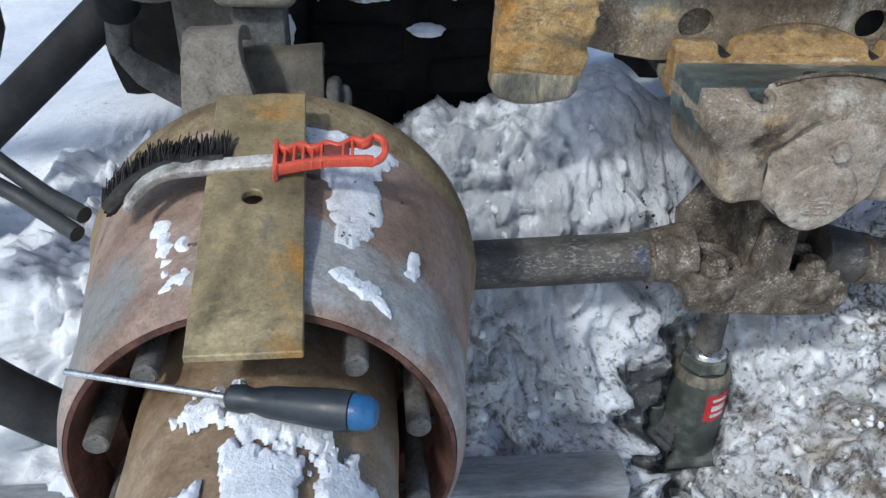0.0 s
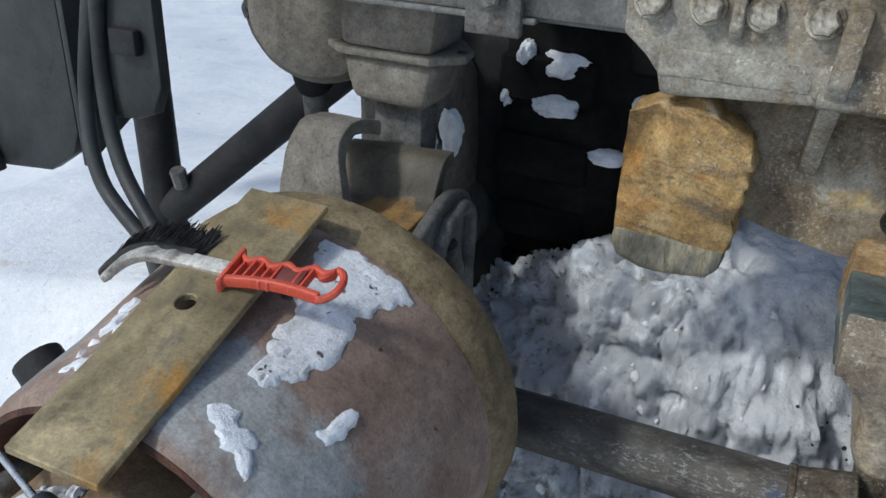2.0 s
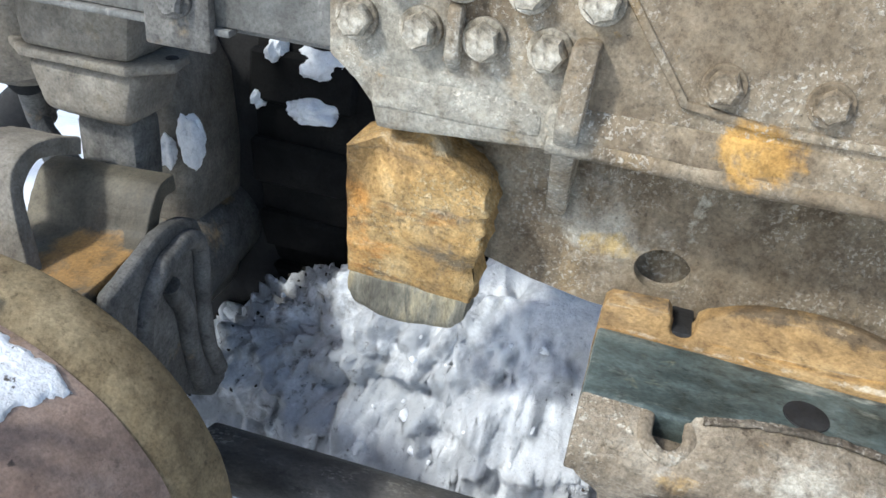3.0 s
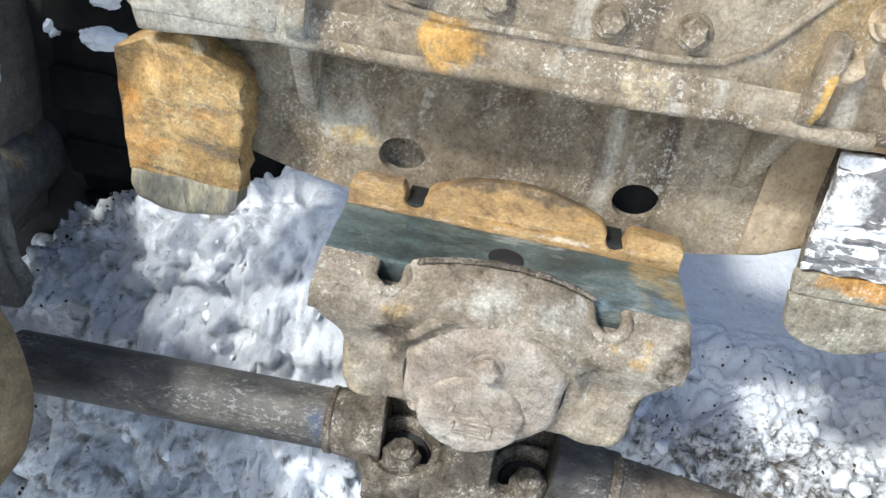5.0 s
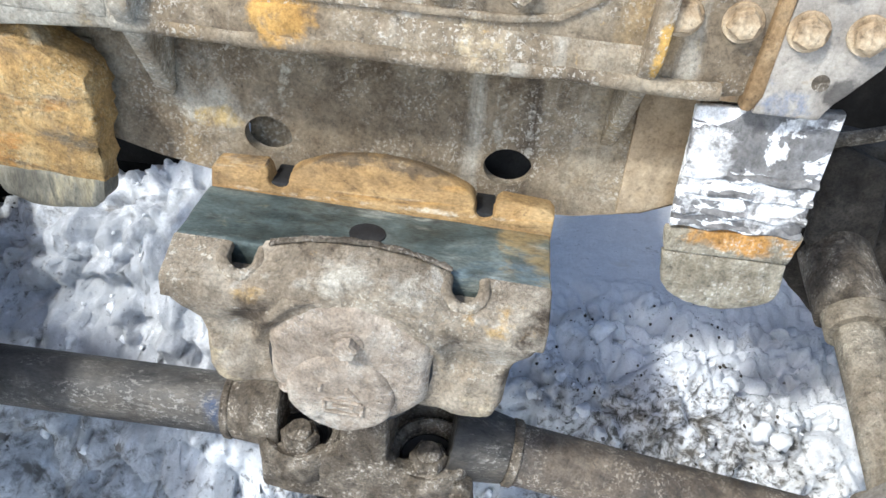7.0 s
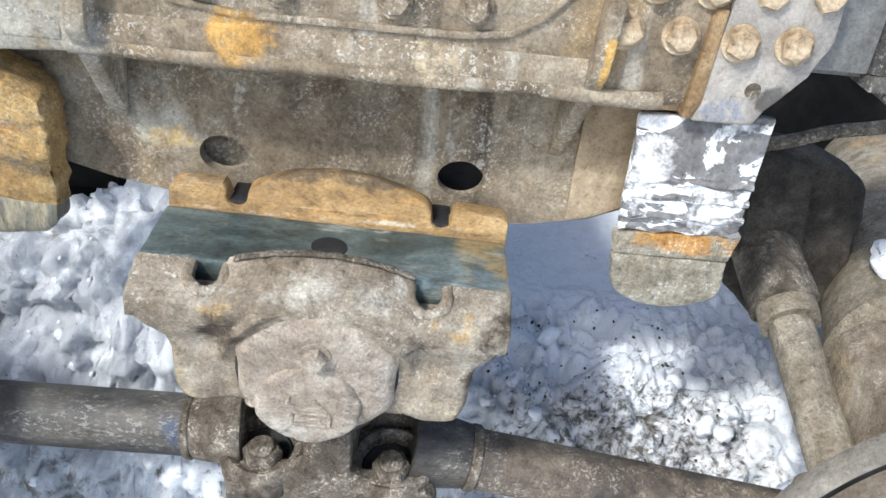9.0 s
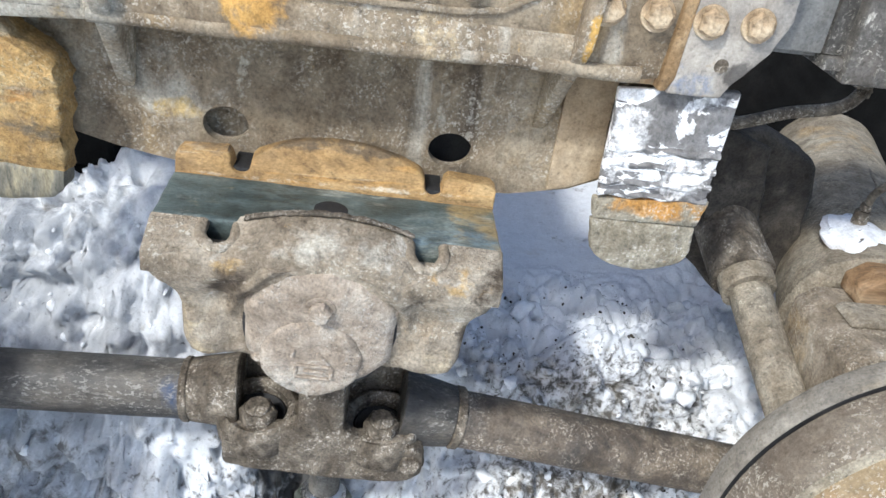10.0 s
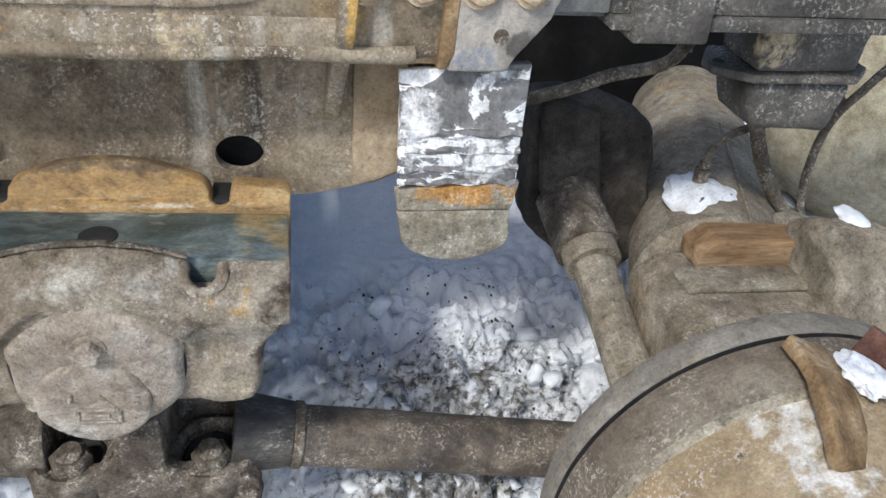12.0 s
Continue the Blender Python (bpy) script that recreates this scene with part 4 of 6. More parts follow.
def rear_flange():
    """An upright flange with a crowned top edge and two round-bottomed notches cut down through it."""
    o = [(-0.18, 0.775), (0.18, 0.775), (0.18, 0.840), (0.174, 0.846)]
    w = 0.0105
    for c in (0.108, -0.108):
        o += [(c + w + 0.006, 0.849), (c + w + 0.001, 0.844)]
        o += [(c + w * math.cos(t), 0.8375 + w * math.sin(t)) for t in (-math.pi * k / 8 for k in range(9))]
        o += [(c - w - 0.001, 0.844), (c - w - 0.006, 0.849)]
        if c > 0:
            o += [(0.086 - 0.0172 * k, 0.853 + 0.019 * math.sin(math.pi * k / 10) ** 0.8) for k in range(11)]
    o += [(-0.174, 0.846), (-0.18, 0.840)]
    own = prism([(CX + x, z) for x, z in o], "y", 1.236, 1.270, 0)
    bmesh.ops.triangulate(own, faces=own.faces)
    for v in own.verts:
        if v.co.y < 1.24:
            v.co.y += 0.45 * max(0.0, v.co.z - 0.822)
    bmesh.ops.recalc_face_normals(own, faces=own.faces)
    bevel(own, 0.003, 2, 50)
    return tipped(rough_up(own, 0.0016, 55))


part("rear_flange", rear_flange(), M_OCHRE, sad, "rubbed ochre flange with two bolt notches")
# black liners put the shade inside the rear notches into colour
for sx in (-1, 1):
    part("notch_back_shade", tipped(box((CX + sx * 0.108 - 0.0103, 1.246, 0.81), (CX + sx * 0.108 + 0.0103, 1.290, 0.832), 0.002)), M_BLACK, sad, "black liner that paints the shade inside the bolt notch")
part("seat", tipped(rough_up(box((CX - 0.179, 1.1395, 0.765), (CX + 0.179, 1.2357, 0.824), 0.003), 0.001, 40, 4)), M_GREEN, sad, "smooth blue-green worn spring seat")
part("seat_hole", tipped(lathe([(0, 0.0185), (0.0012, 0.018), (0.0012, 0.012), (0.0006, 0.0)], (CX - 0.003, 1.186, 0.8238), (0, 0, 1), 24)), M_BLACK, sad)
part("front_flange", notched(1.139, 1.109, 1.0945, (-0.109, 0.100), 0.029, 0.781, 0.8255, 0.016, 0.18, 0.55), M_SADDLE, sad, "muddy flange with two bolt notches")
# black floors paint the shade down in the front notches
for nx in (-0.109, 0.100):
    part("notch_floor_shade", tipped(box((CX + nx - 0.0125, 1.112, 0.772), (CX + nx + 0.0125, 1.139, 0.7868), 0.001)), M_BLACK, sad)
    lip = hose([(CX + nx + 0.018 * math.cos(w), 1.124 - 0.018 * math.sin(w) if 0 < w < math.pi else 1.136, 0.8195 - 0.010 * math.sin(w)) for w in (radians(a) for a in range(-10, 191, 20))], 0.0062, None, 10, 3)
    part("notch_lip", tipped(rough_up(lip, 0.0014, 80)), M_SADDLE, sad)
part("flange_teeth", tipped(rough_up(strip([Vector((CX - 0.086 + 0.0172 * k, 1.1335, 0.8325 + 0.0150 * math.sin(math.pi * k / 10) ** 0.8)) for k in range(11)], (0, 1, 0), 0.007, 0.0030), 0.002, 110, 2)), M_YOKE, sad, "dark serrated top edge")


def saddle_body():
    """One casting: a flange that swells into two shoulders, hollowed round the arched collar of the cover."""
    zs = (0.672, 0.680, 0.695, 0.735, 0.752, 0.768, 0.785, 0.800)
    left = (-0.122, -0.136, -0.143, -0.145, -0.152, -0.168, -0.179, -0.180)
    right = (0.134, 0.146, 0.152, 0.154, 0.160, 0.172, 0.179, 0.180)
    n, m = 84, 44
    bm = bmesh.new()
    grid, back = [], []
    for j in range(m + 1):
        z = 0.672 + 0.128 * j / m
        a, b = float(np.interp(z, zs, left)), float(np.interp(z, zs, right))
        row, brow = [], []
        for i in range(n + 1):
            x = a + (b - a) * i / n
            r = math.hypot(x, (z - 0.721))
            y = 1.113 - 0.018 * step(0.742, 0.782, z)
            y -= 0.007 * step(0.088, 0.115, abs(x)) * step(0.775, 0.72, z)
            up = step(0.715, 0.745, z)
            y -= 0.007 * math.exp(-((r - 0.0925) / 0.005) ** 2) * up
            y += 0.005 * math.exp(-((r - 0.112) / 0.010) ** 2) * up * step(0.03, 0.07, abs(x)) * step(0.795, 0.775, z)
            for d in (x - a, b - x, z - 0.672):
                if d < 0.013:
                    y += 0.013 - math.sqrt(max(0.0, 0.013 ** 2 - (0.013 - d) ** 2))
            q = Vector((CX + x, y, z))
            y += 0.0016 * noise.fractal(q * 32, 1.0, 2.0, 4) + 0.0008 * noise.noise(q * 140)
            row.append(bm.verts.new((CX + x, y, z)))
            brow.append(bm.verts.new((CX + x, 1.30, z)))
        grid.append(row)
        back.append(brow)
    for j in range(m):
        for i in range(n):
            bm.faces.new((grid[j][i], grid[j][i + 1], grid[j + 1][i + 1], grid[j + 1][i]))
    rim = grid[0] + [r[-1] for r in grid[1:]] + grid[-1][-2::-1] + [r[0] for r in grid[-2:0:-1]]
    rimb = back[0] + [r[-1] for r in back[1:]] + back[-1][-2::-1] + [r[0] for r in back[-2:0:-1]]
    for i in range(len(rim)):
        k = (i + 1) % len(rim)
        bm.faces.new((rim[i], rimb[i], rimb[k], rim[k]))
    bm.faces.new(rimb)
    for v in [v for v in bm.verts if not v.link_faces]:
        bm.verts.remove(v)
    return tipped(bm)


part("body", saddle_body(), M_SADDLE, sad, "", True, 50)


def cover():
    n, r = 72, 0.0835
    prof = [(1.140, 1.0), (1.116, 1.0), (1.109, 0.975), (1.103, 0.93), (1.099, 0.86), (1.0965, 0.72), (1.0955, 0.45), (1.0955, 0.0)]
    bm = bmesh.new()
    rings = []
    for y, f in prof:
        ring = []
        for i in range(n):
            w = 2 * math.pi * i / n
            c, s = math.cos(w), math.sin(w)
            x = max(-0.95, min(0.95, c * 1.04))
            ring.append(bm.verts.new((CX - 0.003 + r * f * x, y - 0.010 * f * s, 0.7225 + r * f * s)))
        rings.append(ring)
    for p, q in zip(rings, rings[1:]):
        for i in range(n):
            bm.faces.new((p[i], p[(i + 1) % n], q[(i + 1) % n], q[i]))
    bmesh.ops.remove_doubles(bm, verts=bm.verts, dist=1e-5)
    bmesh.ops.subdivide_edges(bm, edges=[e for e in bm.edges if e.calc_length() > 0.012], cuts=3, use_grid_fill=True)
    bm.normal_update()
    for v in bm.verts:
        v.co += v.normal * (0.0016 * noise.fractal(v.co * 45, 1.0, 2.0, 4) + 0.0012 * noise.noise(v.co * 20))
    return bm


cov = part("cover", cover(), M_COVER, sad, "round grey bolted hub cover", True, 45)
# black ring paints the shade of the gap round the cover
ring_bm = lathe([(0.0, 0.0852), (0.003, 0.0850), (0.004, 0.081)], (CX - 0.003, 1.1155, 0.7235), (0, -1, 0.0), 60)
for v in ring_bm.verts:
    v.co.x = CX - 0.003 + (v.co.x - CX + 0.003) * 0.952
part("gap_ring", rough_up(ring_bm, 0.0008, 70), M_BLACK, sad)
FACE = Vector((0, -0.993, -0.117))
plate = rough_up(lathe([(-0.002, 0.0545), (0.0015, 0.0535), (0.0035, 0.0505), (0.004, 0.042), (0.004, 0.02), (0.004, 0.0)], (CX - 0.010, 1.1000, 0.6890), FACE, 56), 0.0014, 60, 1)
part("face_plate", plate, M_COVER, cov, "raised round plate with a worn cast mark", True, 50)
part("plug_washer", lathe([(0, 0.0165), (0.003, 0.016), (0.003, 0)], (CX - 0.003, 1.0925, 0.760), FACE, 24), M_COVER, cov)
bolt(cov, (CX - 0.003, 1.090, 0.760), 0.0125, 0.011, M_COVER, 0, 10, FACE, "plug")
# worn cast mark: an oblong frame, a slanting bar and a short lug
for (x0, z0), (x1, z1) in (((-0.026, 0.667), (0.012, 0.664)), ((-0.025, 0.684), (0.013, 0.681)), ((-0.026, 0.667), (-0.025, 0.684)), ((0.012, 0.664), (0.013, 0.681)), ((-0.018, 0.676), (0.004, 0.674)), ((-0.004, 0.702), (0.010, 0.686)), ((-0.030, 0.694), (-0.028, 0.706)), ((0.026, 0.690), (0.033, 0.688))):
    ya, yb = (1.1000 - 0.004 - 0.118 * (z - 0.6890) for z in (z0, z1))
    part("raised_bar", rough_up(rod((CX + x0, ya, z0), (CX + x1, yb, z1), 0.0024, None, 8), 0.0006, 120), M_COVER, cov)
for x, z, r in ((-0.066, 0.684, 0.006), (0.066, 0.752, 0.008)):
    bolt(cov, (CX + x, 1.110, z), r, 0.007, M_COVER, r * 1.4, 20, (0, -1, 0))

# trunnion axle behind the saddle
trun = thing("trunnion_axle", (CX, 1.5, 0.70), "dark cast trunnion axle between the balancers", "axle")
part("shaft", rough_up(rod((CX, 1.301, 0.70), (CX, 2.0, 0.70), 0.062, None, 32), 0.002, 20), M_YOKE, trun)
part("hanger", rough_up(prism([(CX - 0.12, 0.82), (CX + 0.12, 0.82), (CX + 0.075, 0.64), (CX - 0.075, 0.64)], "y", 1.335, 1.40, 0.01), 0.002, 20, 1), M_YOKE, trun)

# ---- reaction rods and their yoke ----
yoke = thing("reaction_rod_yoke", (CX, 1.22, 0.42), "muddy dark forged yoke clamping two reaction rod ends", "suspension joint")


def yoke_body():
    o = [(0.434, 0.502), (0.434, 0.452), (0.47, 0.443), (0.60, 0.435), (0.66, 0.435), (0.690, 0.447), (0.690, 0.488), (0.660, 0.504), (0.60, 0.506), (0.586, 0.518), (0.582, 0.60), (0.534, 0.60), (0.526, 0.520), (0.512, 0.513), (0.47, 0.512)]
    bm = prism(o, "y", 1.176, 1.203, 0.006)
    return rough_up(bm, 0.0025, 40, 2)


part("body", yoke_body(), M_YOKE, yoke)
part("stem", rough_up(prism([(0.525, 0.64), (0.588, 0.64), (0.588, 0.50), (0.525, 0.50)], "y", 1.204, 1.32, 0.008), 0.002, 30, 1), M_YOKE, yoke)
for x, z in ((0.476, 0.513), (0.633, 0.505)):
    part("nut", rough_up(rod((x, 1.203, z - 0.030), (x, 1.200, z + 0.014), 0.0240, None, 6, None, 0.004), 0.0012, 70, 1), M_YOKE, yoke)
    part("pin", rough_up(rod((x, 1.200, z + 0.014), (x, 1.199, z + 0.019), 0.0150, None, 20), 0.0008, 60), M_YOKE, yoke)
part("back_web", rough_up(prism([(0.452, 0.445), (0.445, 0.56), (0.50, 0.64), (0.61, 0.64), (0.665, 0.55), (0.665, 0.445)], "y", 1.275, 1.318, 0.008), 0.002, 30, 2), M_YOKE, yoke)
bolt(yoke, (0.672, 1.186, 0.468), 0.016, 0.014, M_YOKE, 0.02, 10)


def eye(x, z, parent):
    ax, at = (0, -0.12, 0.993), (x, 1.218, z - 0.010)
    bm = lathe([(-0.034, 0.036), (-0.034, 0.049), (-0.026, 0.0535), (0.004, 0.0535), (0.011, 0.050), (0.013, 0.045), (0.008, 0.037), (-0.034, 0.036)], at, ax, 44)
    part("eye", rough_up(bm, 0.0018, 45), M_YOKE, parent, "muddy forged eye")
    part("bush", lathe([(-0.030, 0.0), (-0.030, 0.0358), (-0.004, 0.0358), (0.000, 0.032), (-0.004, 0.027), (-0.010, 0.024), (-0.010, 0.0)], at, ax, 32), M_BLACK, parent, "black rubber bush")


rl = thing("reaction_rod", (0.2, 1.24, 0.5), "long dirty black steel reaction rod over the snow", "suspension rod", "reaction rods")
part("tube", rough_up(rod((0.385, 1.242, 0.514), (-0.05, 1.262, 0.492), 0.0385, None, 36), 0.0008, 40), M_TUBE, rl)
part("collar", rough_up(rod((0.386, 1.242, 0.514), (0.376, 1.242, 0.5135), 0.0425, None, 36), 0.001, 60), M_YOKE, rl)
part("socket", rough_up(rod((0.45, 1.242, 0.518), (0.386, 1.242, 0.514), 0.050, None, 32, 0.041), 0.003, 30), M_YOKE, rl)
eye(0.475, 0.515, rl)
rr = thing("reaction_rod", (0.92, 1.24, 0.47), "brown muddy steel reaction rod reaching under the brake drum", "suspension rod", "reaction rods")
part("tube", rough_up(rod((0.73, 1.242, 0.496), (1.24, 1.242, 0.412), 0.0385, None, 36), 0.0008, 40), M_TUBER, rr)
part("collar", rough_up(rod((0.727, 1.242, 0.4965), (0.74, 1.242, 0.4945), 0.0425, None, 36), 0.001, 60), M_YOKE, rr)
part("socket", rough_up(rod((0.655, 1.242, 0.508), (0.727, 1.242, 0.4965), 0.050, None, 32, 0.041), 0.003, 30), M_TUBE, rr)
eye(0.632, 0.506, rr)

# ---- bottle jack ----
JX, JY = 0.562, 1.330
jack = thing("bottle_jack", (JX, JY, 0.0), "grey-green hydraulic bottle jack with a red label, standing in snow", "jack")
part("body", lathe([(0.02, 0.050), (0.03, 0.053), (0.19, 0.053), (0.205, 0.050), (0.215, 0.044)], (JX, JY, 0), (0, 0, 1), 40), M_JACK, jack)
part("base", box((JX - 0.06, JY - 0.06, 0.0), (JX + 0.06, JY + 0.06, 0.022), 0.008), M_JACK, jack)
part("top_nut", rod((JX, JY, 0.2152), (JX, JY, 0.245), 0.045, None, 6, None, 0.004), M_JACK, jack)
part("gland", lathe([(0.2452, 0.036), (0.252, 0.034), (0.256, 0.029)], (JX, JY, 0), (0, 0, 1), 32), M_STEEL, jack)
part("ram", rod((JX, JY, 0.2562), (JX, JY, 0.46), 0.024, None, 28), M_GREYSTEEL, jack, "grey steel ram")


def wrap(z0, z1, r, a0, a1, n=12):
    """A thin sheet bent round the jack's body, from angle a0 to a1."""
    bm = bmesh.new()
    rows = [[bm.verts.new((JX + q * math.cos(w), JY + q * math.sin(w), z)) for q, z in ((r, z0), (r, z1), (r - 0.0008, z1), (r - 0.0008, z0))] for w in (radians(a0 + (a1 - a0) * k / n) for k in range(n + 1))]
    for p, q in zip(rows, rows[1:]):
        for k in range(4):
            bm.faces.new((p[k], p[(k + 1) % 4], q[(k + 1) % 4], q[k]))
    bm.faces.new(rows[0])
    bm.faces.new(rows[-1][::-1])
    return bm


part("label", wrap(0.118, 0.180, 0.0541, -95, -35), M_LABEL, jack, "red label")
for z, h in ((0.128, 0.007), (0.143, 0.012), (0.165, 0.006)):
    part("label_bar", wrap(z, z + h, 0.0549, -82, -50), M_WHITE, jack, "white print bar")
part("shoulder", lathe([(0.196, 0.0535), (0.206, 0.0512), (0.2155, 0.0452)], (JX, JY, 0), (0, 0, 1), 40, caps=False), M_BLOCKGREY, jack, "worn pale shoulder")
part("pump", rod((JX - 0.075, JY + 0.005, 0.01), (JX - 0.075, JY + 0.005, 0.12), 0.018), M_JACK, jack)

# ---- brake drum with its hub ----
DX, DZ = -0.150, 0.616
drum = thing("brake_drum", (DX, 0.95, DZ - 0.23), "brown rusted brake drum with grey bare bands and snow patches", "brake drum", "brake drums")
shell = [(1.03, 0.21), (1.03, 0.2275), (0.95, 0.2165), (0.88, 0.2045), (0.85, 0.200), (0.80, 0.196), (0.768, 0.192), (0.752, 0.187), (0.745, 0.181)]
part("shell", rough_up(lathe([(p, q) for p, q in shell], (DX, 0, DZ), (0, 1, 0), 96, caps=False), 0.0006, 30), M_DRUM, drum, "", True, 35)
part("rear_rim", rough_up(lathe([(1.095, 0.20), (1.095, 0.2335), (1.088, 0.2365), (1.052, 0.2365), (1.044, 0.233), (1.0302, 0.226), (1.0302, 0.20)], (DX, 0, DZ), (0, 1, 0), 96, caps=False), 0.0008, 30), M_RIM, drum, "dusty olive-brown outer rim")
part("face_ring", rough_up(lathe([(0.80, 0.181), (0.7445, 0.1805), (0.742, 0.176), (0.75, 0.171), (0.795, 0.164), (0.807, 0.150), (0.812, 0.145), (0.90, 0.144)], (DX, 0, DZ), (0, 1, 0), 96, caps=False), 0.0008, 40), M_REDRUST, drum, "dark red rusted wheel flange")
part("recess", lathe([(0.896, 0.144), (0.894, 0.0)], (DX, 0, DZ), (0, 1, 0), 64, caps=False), M_REDRUST, drum)
hub = part("hub", rough_up(lathe([(0.8935, 0.128), (0.76, 0.126), (0.72, 0.124), (0.56, 0.121), (0.545, 0.113), (0.543, 0.0)], (DX, 0, DZ - 0.004), (0, 1, 0), 72), 0.001, 25), M_HUB, drum, "oily tan hub barrel with snow")
for k in range(10):
    w = radians(18 + 36 * k)
    x, z = DX + 0.151 * math.cos(w), DZ + 0.151 * math.sin(w)
    part("wheel_stud", rough_up(rod((x, 0.82, z), (x, 0.735, z), 0.0115, None, 14), 0.0006, 90), M_GREYSTEEL, drum)
    w += radians(18)
    x, z = DX + 0.160 * math.cos(w), DZ + 0.160 * math.sin(w)
    part("flange_hole", lathe([(0, 0.0065), (0.0012, 0.006), (0.0012, 0)], (x, 0.7965, z), (0, -1, 0), 14), M_BLACK, drum)


def shell_r(y):
    pts = sorted(shell[1:])
    return float(np.interp(y, [p for p, _ in pts], [q for _, q in pts]))


def hub_r(y):
    return 0.1235


def sheet(poly, seed, mat_, label, at=shell_r, thick=0.0032, ragged=0.010, cell=0.0028):
    """A ragged crust of snow that hugs the drum; poly: its outline in degrees round the axis and metres along it."""
    k = 0.0035
    pts = [(w * k, y) for w, y in poly]
    lo = [min(p[i] for p in pts) - 0.02 for i in (0, 1)]
    hi = [max(p[i] for p in pts) + 0.02 for i in (0, 1)]

    def inside(u, v):
        d, odd = 9.0, False
        for (ax, ay), (bx, by) in zip(pts, pts[1:] + pts[:1]):
            ex, ey = bx - ax, by - ay
            t = max(0.0, min(1.0, ((u - ax) * ex + (v - ay) * ey) / (ex * ex + ey * ey)))
            d = min(d, math.hypot(u - ax - t * ex, v - ay - t * ey))
            if (ay > v) != (by > v) and u < (bx - ax) * (v - ay) / (by - ay) + ax:
                odd = not odd
        return d if odd else -d

    n, m = int((hi[0] - lo[0]) / cell), int((hi[1] - lo[1]) / cell)
    bm = bmesh.new()
    rows, deep = [], []
    for i in range(n + 1):
        row = []
        for j in range(m + 1):
            u, v = lo[0] + cell * i, lo[1] + cell * j
            q = Vector((u, v, seed))
            d = inside(u, v) + ragged * noise.fractal(q * 55, 1.0, 2.0, 4)
            pock = max(0.0, noise.noise(q * 190) - 0.42) * 0.012
            lift = max(-0.003, min(thick, d * 0.9)) + 0.0006 * noise.noise(q * 260) - (pock if d < 0.02 else 0)
            r, w = at(v) + lift, radians(u / k)
            vert = bm.verts.new((DX + r * math.sin(w), v, DZ + r * math.cos(w)))
            row.append((vert, lift))
        rows.append(row)
    for i in range(n):
        for j in range(m):
            q = [rows[i][j], rows[i + 1][j], rows[i + 1][j + 1], rows[i][j + 1]]
            if max(t[1] for t in q) > -0.0015:
                bm.faces.new([t[0] for t in q])
    for v in [v for v in bm.verts if not v.link_faces]:
        bm.verts.remove(v)
    ob = part("snow_patch", bm, mat_)
    return tagged(ob, label, "snow", "snow patches")


CRUST = "thin snow crust clinging to the rusty brake drum"
sheet([(9, 1.02), (24, 1.024), (40, 1.022), (36, 1.004), (34, 0.985), (31, 0.955), (34, 0.915), (32, 0.87), (27, 0.838), (22, 0.843), (17, 0.92), (12, 0.98)], 3, M_DIRTSNOW, "large speckled snow crust beside the spring leaf", ragged=0.007)
sheet([(44, 0.845), (47, 0.84), (49.5, 0.87), (48, 0.89), (45, 0.885)], 5, M_SNOWBIT, CRUST, ragged=0.005)
sheet([(20, 0.795), (27, 0.808), (33, 0.797), (38, 0.782), (37, 0.770), (29, 0.773)], 14, M_SNOWBIT, CRUST)
sheet([(-30, 0.885), (-27, 0.90), (-23, 0.86), (-22, 0.80), (-26, 0.83)], 21, M_SNOWBIT, CRUST)
sheet([(-20, 0.855), (-17.5, 0.85), (-18, 0.83), (-21, 0.832)], 33, M_SNOWBIT, CRUST, ragged=0.006)
sheet([(-24, 0.778), (-10, 0.79), (-10, 0.80), (-20, 0.797)], 37, M_SNOWBIT, CRUST, thick=0.002)
for poly, sd in (([(-30, 0.70), (-5, 0.72), (-6, 0.69), (-20, 0.68)], 41), ([(-8, 0.69), (30, 0.685), (36, 0.66), (10, 0.655), (-2, 0.665)], 47), ([(-6, 0.65), (0, 0.56), (24, 0.56), (22, 0.64), (8, 0.645)], 52), ([(28, 0.65), (32, 0.58), (56, 0.575), (58, 0.635), (44, 0.655)], 61), ([(-24, 0.60), (-22, 0.56), (-8, 0.56), (-12, 0.61)], 66)):
    sheet(poly, sd, M_SNOWBIT, "wet snow lying on the hub barrel", hub_r, 0.004, 0.016)

# ---- loose spring leaf, wire brush and screwdriver on the drum ----
leaf = thing("spring_leaf", (-0.15, 0.86, 0.82), "olive-brown steel spring leaf with a hole, lying across the drum", "spring leaf")


def leaf_bm():
    outline = [(-0.0465, 0.0), (0.0465, 0.0), (0.046, 0.34), (-0.046, 0.34)]
    bm = holed(outline, [(0.0, 0.168, 0.0095, 0.0095)], 0.0, 0.007, 20)
    for v in bm.verts:
        x, th, s = v.co
        v.co = Vector((-0.146 + x - 0.008 * s / 0.34, 0.694 + s * 0.963, 0.7915 + s * 0.252 - th + 0.010 * math.sin(math.pi * s / 0.34)))
    bmesh.ops.subdivide_edges(bm, edges=[e for e in bm.edges if e.calc_length() > 0.03], cuts=3)
    return bevel(bm, 0.001, 1, 60)


part("leaf", leaf_bm(), M_PLATE, leaf, "", True, 30)

brush = thing("wire_brush", (-0.15, 0.90, 0.845), "wire brush with orange-red plastic handle lying on the drum", "wire brush")
blade_line = smooth_line([(-0.272, 0.885, 0.823), (-0.255, 0.897, 0.838), (-0.232, 0.903, 0.8475), (-0.19, 0.903, 0.8515), (-0.13, 0.899, 0.8565)], 8)
part("back", rough_up(strip(blade_line, (0, 0.94, 0.34), 0.016, 0.009), 0.0008, 90), M_BLADE, brush, "pale chipped curved back")


